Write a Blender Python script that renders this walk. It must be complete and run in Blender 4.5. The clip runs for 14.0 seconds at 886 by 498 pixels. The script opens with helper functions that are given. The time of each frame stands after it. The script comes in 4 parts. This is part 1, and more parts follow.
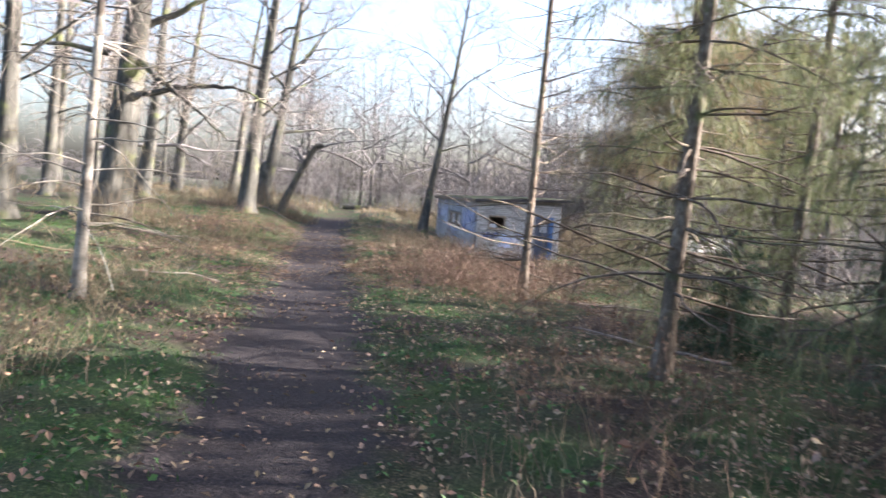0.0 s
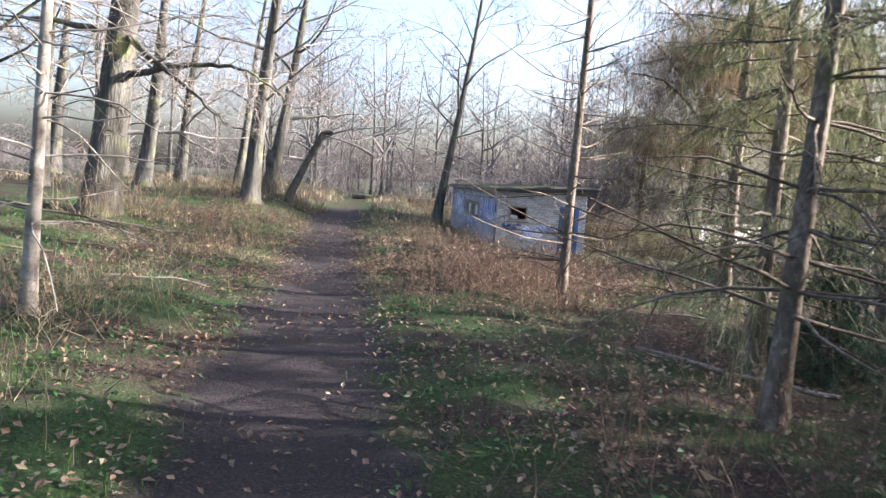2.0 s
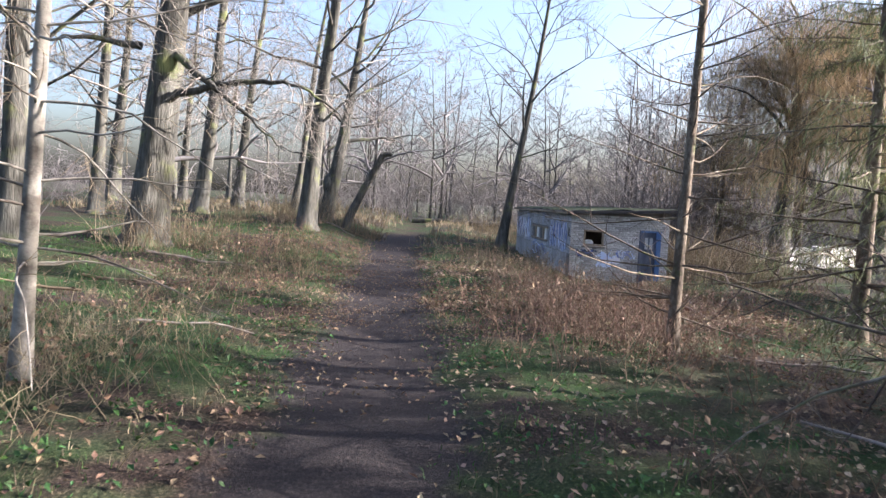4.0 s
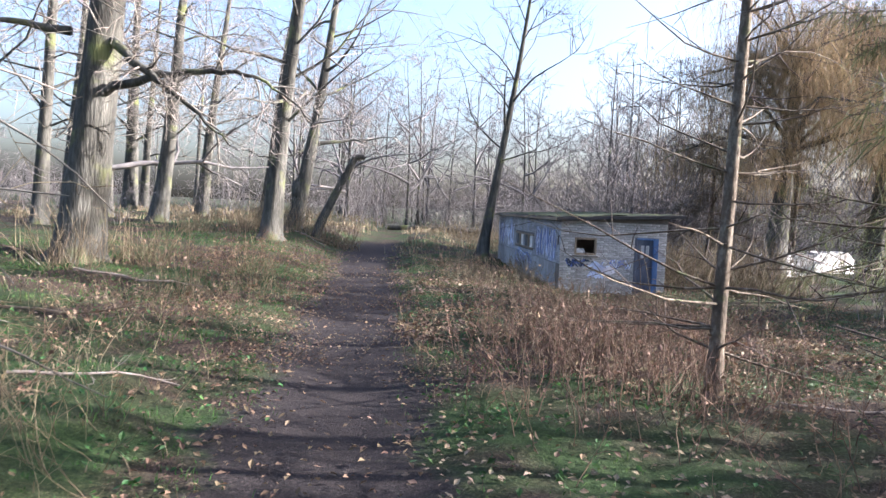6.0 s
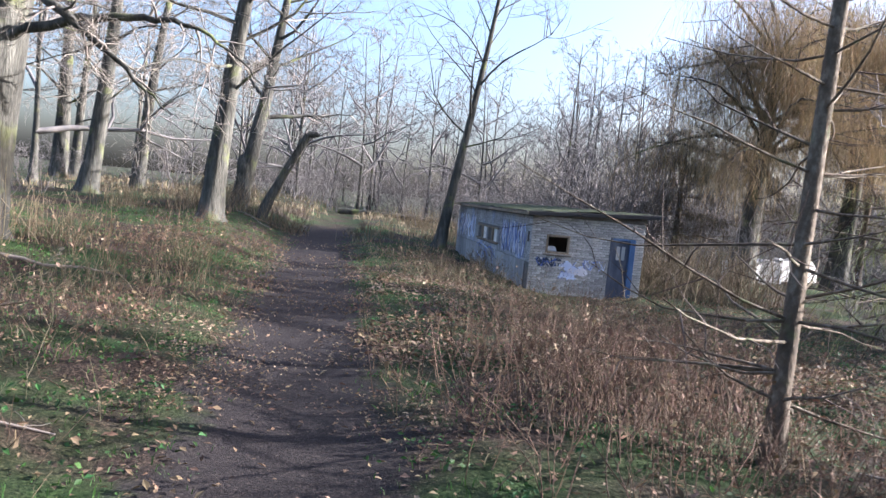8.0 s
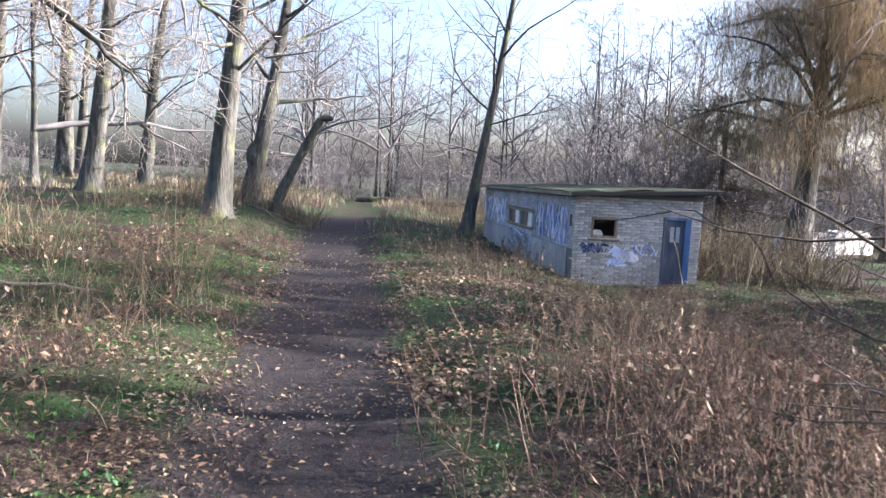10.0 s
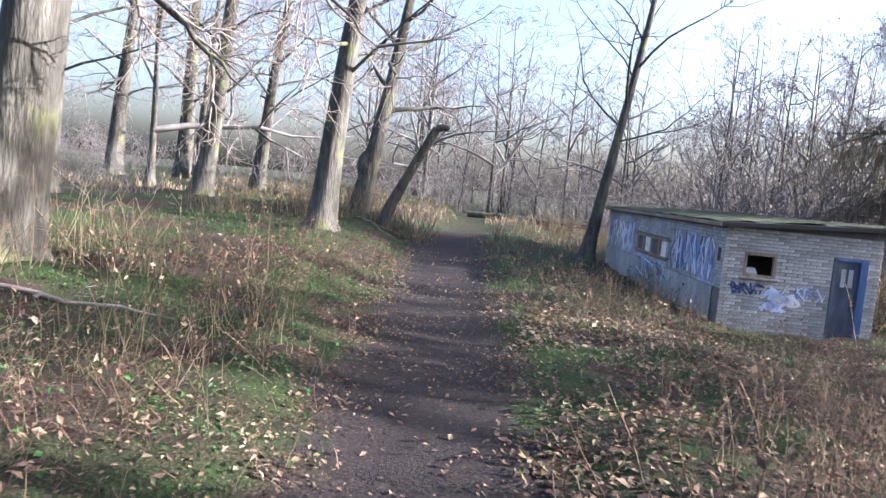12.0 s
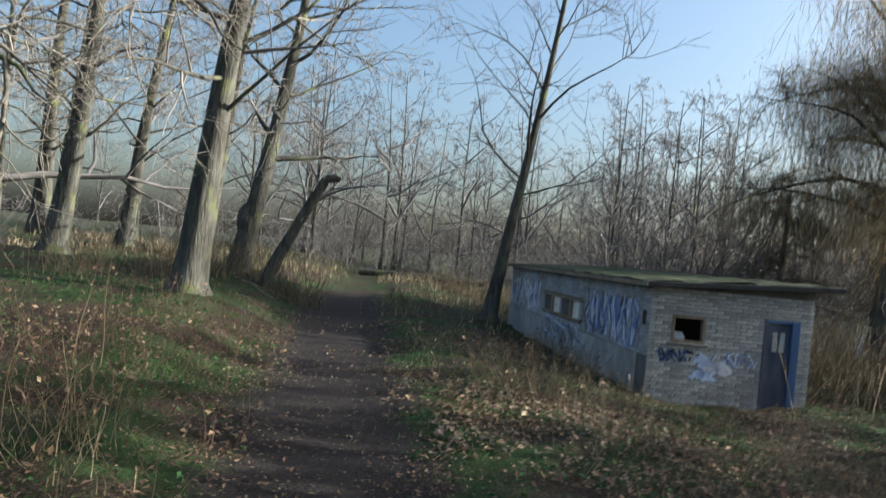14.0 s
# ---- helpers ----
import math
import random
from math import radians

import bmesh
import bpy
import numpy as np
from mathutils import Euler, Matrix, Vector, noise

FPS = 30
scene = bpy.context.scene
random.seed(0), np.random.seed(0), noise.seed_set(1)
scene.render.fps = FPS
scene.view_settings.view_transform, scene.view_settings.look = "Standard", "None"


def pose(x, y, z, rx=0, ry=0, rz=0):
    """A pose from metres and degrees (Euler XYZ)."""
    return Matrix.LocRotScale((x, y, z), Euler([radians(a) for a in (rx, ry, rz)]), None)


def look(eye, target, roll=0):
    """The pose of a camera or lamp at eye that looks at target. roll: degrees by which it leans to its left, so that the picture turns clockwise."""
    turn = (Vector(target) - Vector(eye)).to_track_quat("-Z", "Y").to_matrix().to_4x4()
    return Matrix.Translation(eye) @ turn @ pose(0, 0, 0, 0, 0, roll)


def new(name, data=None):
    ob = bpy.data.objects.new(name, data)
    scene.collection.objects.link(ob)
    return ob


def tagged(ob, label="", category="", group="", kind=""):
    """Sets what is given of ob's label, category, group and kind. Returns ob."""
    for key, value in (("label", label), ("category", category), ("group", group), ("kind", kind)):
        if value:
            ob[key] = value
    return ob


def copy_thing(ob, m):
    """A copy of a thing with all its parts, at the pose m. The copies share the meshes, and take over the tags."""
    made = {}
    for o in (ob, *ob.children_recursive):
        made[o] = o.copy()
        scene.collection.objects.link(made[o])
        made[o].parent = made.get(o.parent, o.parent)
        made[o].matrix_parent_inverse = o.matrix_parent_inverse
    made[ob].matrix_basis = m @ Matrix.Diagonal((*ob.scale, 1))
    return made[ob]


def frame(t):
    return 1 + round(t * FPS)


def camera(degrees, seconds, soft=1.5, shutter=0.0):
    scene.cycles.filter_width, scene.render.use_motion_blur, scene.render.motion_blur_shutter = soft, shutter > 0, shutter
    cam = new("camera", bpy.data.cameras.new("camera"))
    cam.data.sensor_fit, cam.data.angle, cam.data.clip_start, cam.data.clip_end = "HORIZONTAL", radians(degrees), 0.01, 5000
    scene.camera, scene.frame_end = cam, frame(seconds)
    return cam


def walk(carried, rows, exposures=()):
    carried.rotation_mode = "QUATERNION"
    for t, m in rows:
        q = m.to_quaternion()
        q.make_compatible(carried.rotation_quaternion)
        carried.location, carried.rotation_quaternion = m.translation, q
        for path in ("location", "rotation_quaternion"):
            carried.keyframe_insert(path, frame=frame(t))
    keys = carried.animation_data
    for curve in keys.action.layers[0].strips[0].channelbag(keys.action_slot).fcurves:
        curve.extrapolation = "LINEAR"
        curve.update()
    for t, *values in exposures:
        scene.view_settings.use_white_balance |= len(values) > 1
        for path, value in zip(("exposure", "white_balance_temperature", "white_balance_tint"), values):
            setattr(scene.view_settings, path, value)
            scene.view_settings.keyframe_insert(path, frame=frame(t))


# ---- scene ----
EXPO = 2.6
cam = camera(60.0, 14.0, soft=1.5, shutter=0.4)
# seconds, x, y, z, then the turn about x, y and z in degrees
PATH = [
    (0.0, -0.201, -0.175, 1.9, 85.97, -4.08, 0.34),
    (0.5, -0.247, 0.242, 1.899, 85.9, -5.53, 5.33),
    (1.0, -0.278, 0.755, 1.914, 85.34, -4.01, 1.84),
    (1.5, -0.347, 1.235, 1.926, 86.26, -1.12, -0.45),
    (2.0, -0.471, 1.821, 1.908, 85.05, -3.91, 1.09),
    (2.5, -0.637, 2.233, 1.917, 85.96, -3.25, 2.48),
    (3.0, -0.689, 2.735, 1.921, 87.35, -2.2, 4.09),
    (3.5, -0.812, 3.247, 1.922, 85.92, -2.6, 3.49),
    (4.0, -0.881, 3.798, 1.91, 86.47, -3.18, 5.33),
    (6.5, -1.232, 6.549, 1.959, 87.27, -2.03, 2.14),
    (7.0, -1.345, 7.05, 1.981, 87.76, -1.49, 0.73),
    (7.5, -1.477, 7.585, 1.965, 87.43, -5.41, 2.64),
    (8.0, -1.628, 8.126, 1.951, 86.21, -5.73, -0.3),
    (10.5, -2.061, 10.891, 1.949, 84.82, -2.51, 1.58),
    (11.0, -2.175, 11.421, 1.95, 85.48, -3.71, 3.76),
    (11.5, -2.232, 11.881, 1.997, 86.35, -5.63, 5.4),
    (12.0, -2.36, 12.427, 1.991, 85.27, -5.77, 9.17),
    (12.5, -2.465, 13.009, 2.0, 87.98, -5.36, 3.7),
    (13.0, -2.573, 13.505, 1.997, 92.35, -7.37, 4.8),
    (13.5, -2.646, 14.006, 2.003, 93.4, -6.99, -0.28),
    (14.0, -2.751, 14.679, 1.983, 90.28, -5.65, 0.92),
]
walk(cam, [(t, pose(*p)) for t, *p in PATH],
     exposures=[(t, EXPO + e, k, g) for t, e, k, g in ((0.0, 0.25, 5600, 18), (0.5, -0.05, 5600, 18), (2.0, 0.05, 5550, 18), (4.0, -0.25, 5500, 18), (6.5, -0.05, 5350, 18), (7.0, -0.05, 5350, 18), (7.5, -0.35, 5250, 17), (8.0, -0.25, 5250, 17), (10.5, 0.0, 5300, 19), (12.2, 0.0, 5300, 19), (12.6, -0.2, 5250, 14),
                                                          (13.0, -0.85, 5600, 7), (13.5, -1.1, 5500, 2), (14.0, -1.1, 5500, 3))])

# ---------------------------------------------------------------- light
SUN_EL, SUN_AZ = 20.0, 83.0          # degrees above the ground, and clockwise from +y
sun_way = Vector((math.sin(radians(SUN_AZ)) * math.cos(radians(SUN_EL)),
                  math.cos(radians(SUN_AZ)) * math.cos(radians(SUN_EL)), math.sin(radians(SUN_EL))))
world = bpy.data.worlds.new("winter_sky")
scene.world = world
world.use_nodes = True
wn = world.node_tree.nodes
sky = wn.new("ShaderNodeTexSky")
sky.sky_type, sky.sun_disc = "NISHITA", False
sky.sun_elevation, sky.sun_rotation = radians(SUN_EL), radians(SUN_AZ)
sky.air_density, sky.dust_density, sky.ozone_density = 1.0, 5.0, 0.8
wn["Background"].inputs[1].default_value = 0.09
world.node_tree.links.new(sky.outputs[0], wn["Background"].inputs[0])
sun_data = bpy.data.lights.new("sun", "SUN")
sun_data.energy, sun_data.angle, sun_data.color = 5.0, radians(0.6), (1.0, 0.88, 0.72)
sun = new("sun", sun_data)
sun.matrix_world = look(sun_way * 60, (0, 0, 0))

# ---------------------------------------------------------------- materials
RNG = np.random.default_rng(7)


def material(name, stops, scale=8.0, stretch=(1, 1, 1), rough=0.85, bump=0.3, bump_scale=None, island=0.0, piece=0.0,
             spots=None, metallic=0.0, detail=6.0, bump_dist=0.02, soft_light=0.0):
    """A procedural surface: a ramp over two noises, fine relief, and chance changes from piece to piece."""
    m = bpy.data.materials.new(name)
    m.use_nodes = True
    nt = m.node_tree
    n, link = nt.nodes, nt.links.new
    bsdf = n["Principled BSDF"]
    bsdf.inputs["Roughness"].default_value, bsdf.inputs["Metallic"].default_value = rough, metallic
    bsdf.inputs["Specular IOR Level"].default_value = 0.25
    co = n.new("ShaderNodeTexCoord")
    mp = n.new("ShaderNodeMapping")
    mp.inputs["Scale"].default_value = stretch
    link(co.outputs["Object"], mp.inputs["Vector"])
    a, b = n.new("ShaderNodeTexNoise"), n.new("ShaderNodeTexNoise")
    a.inputs["Scale"].default_value, a.inputs["Detail"].default_value, a.inputs["Roughness"].default_value = scale, detail, 0.65
    b.inputs["Scale"].default_value, b.inputs["Detail"].default_value = scale * 0.13, 3.0
    link(mp.outputs[0], a.inputs["Vector"])
    link(mp.outputs[0], b.inputs["Vector"])
    mix = n.new("ShaderNodeMath")
    mix.operation = "MULTIPLY_ADD"
    mix.inputs[1].default_value = 0.55
    half = n.new("ShaderNodeMath")
    half.operation = "MULTIPLY"
    half.inputs[1].default_value = 0.45
    link(b.outputs["Fac"], half.inputs[0])
    link(a.outputs["Fac"], mix.inputs[0])
    link(half.outputs[0], mix.inputs[2])
    ramp = n.new("ShaderNodeValToRGB")
    e = ramp.color_ramp.elements
    while len(e) < len(stops):
        e.new(0.5)
    for k, (p, c) in enumerate(stops):
        e[k].position, e[k].color = p, (*c, 1)
    link(mix.outputs[0], ramp.inputs[0])
    out = ramp.outputs[0]
    if spots:                                     # (colour, scale, threshold)
        s = n.new("ShaderNodeTexNoise")
        s.inputs["Scale"].default_value, s.inputs["Detail"].default_value = spots[1], 4.0
        link(co.outputs["Object"], s.inputs["Vector"])
        r2 = n.new("ShaderNodeValToRGB")
        r2.color_ramp.elements[0].position, r2.color_ramp.elements[1].position = spots[2], spots[2] + 0.12
        link(s.outputs["Fac"], r2.inputs[0])
        mx = n.new("ShaderNodeMix")
        mx.data_type = "RGBA"
        link(r2.outputs[0], mx.inputs[0])
        link(out, mx.inputs[6])
        mx.inputs[7].default_value = (*spots[0], 1)
        out = mx.outputs[2]
    if island or piece:
        src = n.new("ShaderNodeNewGeometry").outputs["Random Per Island"] if island else n.new("ShaderNodeObjectInfo").outputs["Random"]
        mr = n.new("ShaderNodeMapRange")
        amt = island or piece
        mr.inputs[3].default_value, mr.inputs[4].default_value = 1 - amt, 1 + amt
        link(src, mr.inputs[0])
        hs = n.new("ShaderNodeHueSaturation")
        link(mr.outputs[0], hs.inputs["Value"])
        h2 = n.new("ShaderNodeMapRange")
        h2.inputs[3].default_value, h2.inputs[4].default_value = 0.5 - 0.05 * amt, 0.5 + 0.05 * amt
        mul = n.new("ShaderNodeMath")
        mul.operation = "FRACT"
        mul2 = n.new("ShaderNodeMath")
        mul2.operation = "MULTIPLY"
        mul2.inputs[1].default_value = 17.3
        link(src, mul2.inputs[0])
        link(mul2.outputs[0], mul.inputs[0])
        link(mul.outputs[0], h2.inputs[0])
        link(h2.outputs[0], hs.inputs["Hue"])
        link(out, hs.inputs["Color"])
        out = hs.outputs[0]
    link(out, bsdf.inputs["Base Color"])
    if bump:
        f = n.new("ShaderNodeTexNoise")
        f.inputs["Scale"].default_value, f.inputs["Detail"].default_value = bump_scale or scale * 2.2, 5.0
        link(mp.outputs[0], f.inputs["Vector"])
        bp = n.new("ShaderNodeBump")
        bp.inputs["Strength"].default_value, bp.inputs["Distance"].default_value = bump, bump_dist
        link(f.outputs["Fac"], bp.inputs["Height"])
        link(bp.outputs[0], bsdf.inputs["Normal"])
    if soft_light:
        tr = n.new("ShaderNodeBsdfTranslucent")
        link(out, tr.inputs[0])
        ms = n.new("ShaderNodeMixShader")
        ms.inputs[0].default_value = soft_light
        link(bsdf.outputs[0], ms.inputs[1])
        link(tr.outputs[0], ms.inputs[2])
        link(ms.outputs[0], n["Material Output"].inputs[0])
    return m


BARK = material("grey_ridged_bark", [(0.34, (0.024, 0.022, 0.018)), (0.5, (0.068, 0.064, 0.052)), (0.68, (0.16, 0.152, 0.124))], 9, (1, 1, 0.22), 0.95, 0.9, 22,
                spots=((0.13, 0.14, 0.055), 1.3, 0.56), bump_dist=0.04)
BARK_PALE = material("pale_papery_bark", [(0.36, (0.06, 0.05, 0.04)), (0.48, (0.2, 0.18, 0.145)), (0.7, (0.37, 0.34, 0.28))], 6, (1, 1, 1.2), 0.8, 0.5, 18,
                     spots=((0.07, 0.055, 0.04), 2.2, 0.52))
BARK_SPRUCE = material("flaky_conifer_bark", [(0.3, (0.03, 0.024, 0.018)), (0.5, (0.11, 0.085, 0.06)), (0.7, (0.3, 0.26, 0.2))], 16, (1, 1, 0.6), 0.95, 0.8, 30,
                       spots=((0.1, 0.11, 0.05), 3.0, 0.58), bump_dist=0.02)
TWIG = material("weathered_twig_bark", [(0.3, (0.085, 0.073, 0.06)), (0.5, (0.185, 0.16, 0.13)), (0.7, (0.34, 0.3, 0.25))], 7, rough=0.9, bump=0.0, island=0.35)
TWIG_DARK = material("dark_twig_bark", [(0.3, (0.035, 0.026, 0.022)), (0.5, (0.08, 0.06, 0.05)), (0.7, (0.16, 0.125, 0.1))], 5, rough=0.9, bump=0.0, island=0.3)
# haze over the far wood is put into this paler, greyer twig colour
TWIG_FAR = material("haze_greyed_brushwood", [(0.3, (0.075, 0.069, 0.069)), (0.5, (0.15, 0.135, 0.128)), (0.7, (0.26, 0.23, 0.205))], 2, rough=0.95, bump=0.0, island=0.3)
GOLD = material("golden_hanging_twigs", [(0.3, (0.13, 0.095, 0.05)), (0.5, (0.26, 0.19, 0.1)), (0.7, (0.42, 0.31, 0.17))], 4, rough=0.8, bump=0.0, island=0.3, soft_light=0.25)
NEEDLE = material("grey_green_needles", [(0.3, (0.06, 0.07, 0.03)), (0.5, (0.15, 0.16, 0.07)), (0.72, (0.28, 0.26, 0.14))], 2.5, rough=0.7, bump=0.0, island=0.4, soft_light=0.25)
BOUGH = material("brown_black_boughs", [(0.3, (0.03, 0.026, 0.018)), (0.5, (0.075, 0.065, 0.042)), (0.72, (0.15, 0.13, 0.08))], 2.5, rough=0.8, bump=0.0, island=0.4, soft_light=0.12)
NEEDLE_DARK = material("dark_green_needles", [(0.3, (0.012, 0.03, 0.014)), (0.5, (0.03, 0.06, 0.028)), (0.72, (0.06, 0.1, 0.05))], 2.5, rough=0.6, bump=0.0, island=0.4, soft_light=0.15)
GRASS = material("winter_grass", [(0.3, (0.02, 0.055, 0.01)), (0.5, (0.048, 0.108, 0.021)), (0.72, (0.14, 0.2, 0.052))], 0.9, rough=0.6, bump=0.0, island=0.4, soft_light=0.3)
HERB = material("low_green_herbs", [(0.3, (0.016, 0.045, 0.01)), (0.5, (0.037, 0.088, 0.02)), (0.72, (0.105, 0.165, 0.045))], 1.1, rough=0.55, bump=0.0, island=0.45, soft_light=0.25)
STRAW = material("bleached_straw", [(0.3, (0.08, 0.06, 0.036)), (0.5, (0.18, 0.142, 0.086)), (0.72, (0.4, 0.335, 0.225))], 1.5, rough=0.75, bump=0.0, island=0.35, soft_light=0.25)
BRAMBLE = material("red_brown_stems", [(0.3, (0.05, 0.031, 0.021)), (0.5, (0.12, 0.076, 0.049)), (0.72, (0.27, 0.19, 0.125))], 2, rough=0.8, bump=0.0, island=0.4)
LEAF = material("dead_leaves", [(0.3, (0.07, 0.038, 0.02)), (0.5, (0.17, 0.115, 0.068)), (0.72, (0.4, 0.32, 0.23))], 1.2, rough=0.7, bump=0.0, island=0.5, soft_light=0.15)
BRICK = material("worn_white_painted_brick", [(0.36, (0.11, 0.1, 0.09)), (0.47, (0.3, 0.29, 0.275)), (0.63, (0.54, 0.53, 0.51))], 7, rough=0.85, bump=0.5, bump_scale=40, piece=0.28,
                 spots=((0.25, 0.32, 0.5), 1.1, 0.54), bump_dist=0.006)
BRICK_SIDE = material("greyed_brick", [(0.33, (0.15, 0.148, 0.147)), (0.5, (0.32, 0.32, 0.328)), (0.7, (0.5, 0.5, 0.51))], 5, rough=0.9, bump=0.5, bump_scale=40, island=0.16,
                      spots=((0.3, 0.35, 0.5), 0.7, 0.57), bump_dist=0.006)
MORTAR = material("grey_mortar", [(0.3, (0.07, 0.065, 0.06)), (0.7, (0.2, 0.19, 0.18))], 20, rough=0.95, bump=0.4)
PLASTER = material("stained_cement_render", [(0.3, (0.16, 0.155, 0.15)), (0.5, (0.3, 0.295, 0.29)), (0.7, (0.46, 0.455, 0.45))], 3, (1, 1, 0.5), 0.9, 0.4, 30, bump_dist=0.006)
PAINT_BLUE = material("faded_blue_paint", [(0.3, (0.03, 0.055, 0.12)), (0.5, (0.05, 0.1, 0.22)), (0.7, (0.1, 0.16, 0.29))], 5, (1, 1, 0.3), 0.55, 0.3, 20, bump_dist=0.004)
PAINT_DULL = material("dirty_blue_grey_paint", [(0.3, (0.025, 0.03, 0.045)), (0.5, (0.05, 0.06, 0.09)), (0.7, (0.11, 0.125, 0.16))], 5, (1, 1, 0.3), 0.6, 0.3, 20, bump_dist=0.004)
OLD_WOOD = material("weathered_wood", [(0.3, (0.1, 0.075, 0.05)), (0.5, (0.21, 0.165, 0.115)), (0.7, (0.33, 0.27, 0.2))], 10, (1, 1, 0.15), 0.85, 0.4)
FELT = material("roofing_felt", [(0.3, (0.012, 0.012, 0.014)), (0.7, (0.045, 0.045, 0.047))], 12, rough=0.9, bump=0.4)
MOSS = material("roof_moss", [(0.32, (0.015, 0.019, 0.008)), (0.5, (0.04, 0.05, 0.016)), (0.72, (0.1, 0.105, 0.04))], 6, rough=0.95, bump=0.8, bump_scale=30)
SPRAY_BLUE = material("blue_spray_paint", [(0.3, (0.06, 0.09, 0.3)), (0.7, (0.16, 0.22, 0.48))], 4, rough=0.6, bump=0.0)
SPRAY_PALE = material("pale_blue_spray_paint", [(0.3, (0.5, 0.58, 0.8)), (0.7, (0.68, 0.75, 0.9))], 5, rough=0.6, bump=0.0)
SPRAY_DARK = material("dark_spray_paint", [(0.3, (0.02, 0.025, 0.05)), (0.7, (0.06, 0.08, 0.13))], 5, rough=0.6, bump=0.0)
SPRAY_WHITE = material("white_spray_paint", [(0.3, (0.6, 0.58, 0.62)), (0.7, (0.78, 0.76, 0.8))], 5, rough=0.6, bump=0.0)
# shade of the hut's inside, put into a dark colour
DARKNESS = material("shaded_interior_plaster", [(0.3, (0.05, 0.05, 0.05)), (0.7, (0.14, 0.13, 0.12))], 4, rough=0.95)
WHITEWASH = material("chipped_whitewash", [(0.33, (0.3, 0.28, 0.25)), (0.48, (0.68, 0.66, 0.62)), (0.7, (0.82, 0.8, 0.76))], 4, rough=0.85, bump=0.4, spots=((0.12, 0.11, 0.1), 2.2, 0.62))
RUST = material("rusty_dark_sheet", [(0.3, (0.02, 0.017, 0.015)), (0.7, (0.08, 0.06, 0.045))], 6, rough=0.8, bump=0.3)


def glass_material():
    m = bpy.data.materials.new("pale_window_glass")
    m.use_nodes = True
    n, link = m.node_tree.nodes, m.node_tree.links.new
    b = n["Principled BSDF"]
    noise_tex = n.new("ShaderNodeTexNoise")
    noise_tex.inputs["Scale"].default_value = 6
    r = n.new("ShaderNodeValToRGB")
    # pale colours stand for daylight showing through the hut
    r.color_ramp.elements[0].color, r.color_ramp.elements[1].color = (0.35, 0.36, 0.37, 1), (0.75, 0.76, 0.75, 1)
    link(noise_tex.outputs["Fac"], r.inputs[0])
    link(r.outputs[0], b.inputs["Base Color"])
    b.inputs["Roughness"].default_value = 0.12
    b.inputs["Transmission Weight"].default_value = 0.25
    return m


GLASS = glass_material()


# ---------------------------------------------------------------- the lie of the land
def smooth(a, b, x):
    t = np.clip((x - a) / (b - a), 0, 1)
    return t * t * (3 - 2 * t)


def path_x(y):
    y = np.asarray(y, float)
    return np.where(y < 35, -0.55 - 0.148 * y, -0.55 - 0.148 * 35 - 0.085 * (y - 35))


def wave(x, y):
    return (0.05 * np.sin(1.1 * x + 0.6 * y + 0.5) * np.sin(0.8 * y - 0.5 * x + 2) + 0.045 * np.sin(2.9 * x - 1.2 * y) * np.sin(2.3 * y + 0.7 * x)
            + 0.025 * np.sin(6.1 * x + 2.2 * y) * np.sin(5.3 * y - 1.9 * x))


def land(x, y):
    """The height of the ground."""
    x, y = np.asarray(x, float), np.asarray(y, float)
    d = x - path_x(y)
    h = 0.06 - 0.05 * np.exp(-(np.abs(d) / 0.75) ** 4)
    h = h + 0.12 * smooth(0.8, 2.2, -d) + np.maximum(0.5 * smooth(2, 9, -d) * smooth(0, 16, y), 0.46 * smooth(1.0, 3.2, -d) * smooth(21, 29, y)) + 0.1 * smooth(8, 25, -d)
    h = h + 0.06 * smooth(0.8, 1.8, d) - 0.15 * smooth(2, 6, d) - 0.33 * smooth(2.2, 6.5, d) * smooth(17, 27, y)
    h = h + 0.3 * smooth(36, 60, y) + wave(x, y) * (0.35 + 0.65 * smooth(0.6, 1.4, np.abs(d)))
    return h


def part(name, bm, mat, parent=None, label="", smooth_faces=False):
    """Links a bmesh as one mesh object, under a thing or a part."""
    me = bpy.data.meshes.new(name)
    bm.to_mesh(me)
    bm.free()
    me.materials.append(mat)
    if smooth_faces:
        me.polygons.foreach_set("use_smooth", [True] * len(me.polygons))
    ob = new(name, me)
    ob.parent = parent
    return tagged(ob, label)


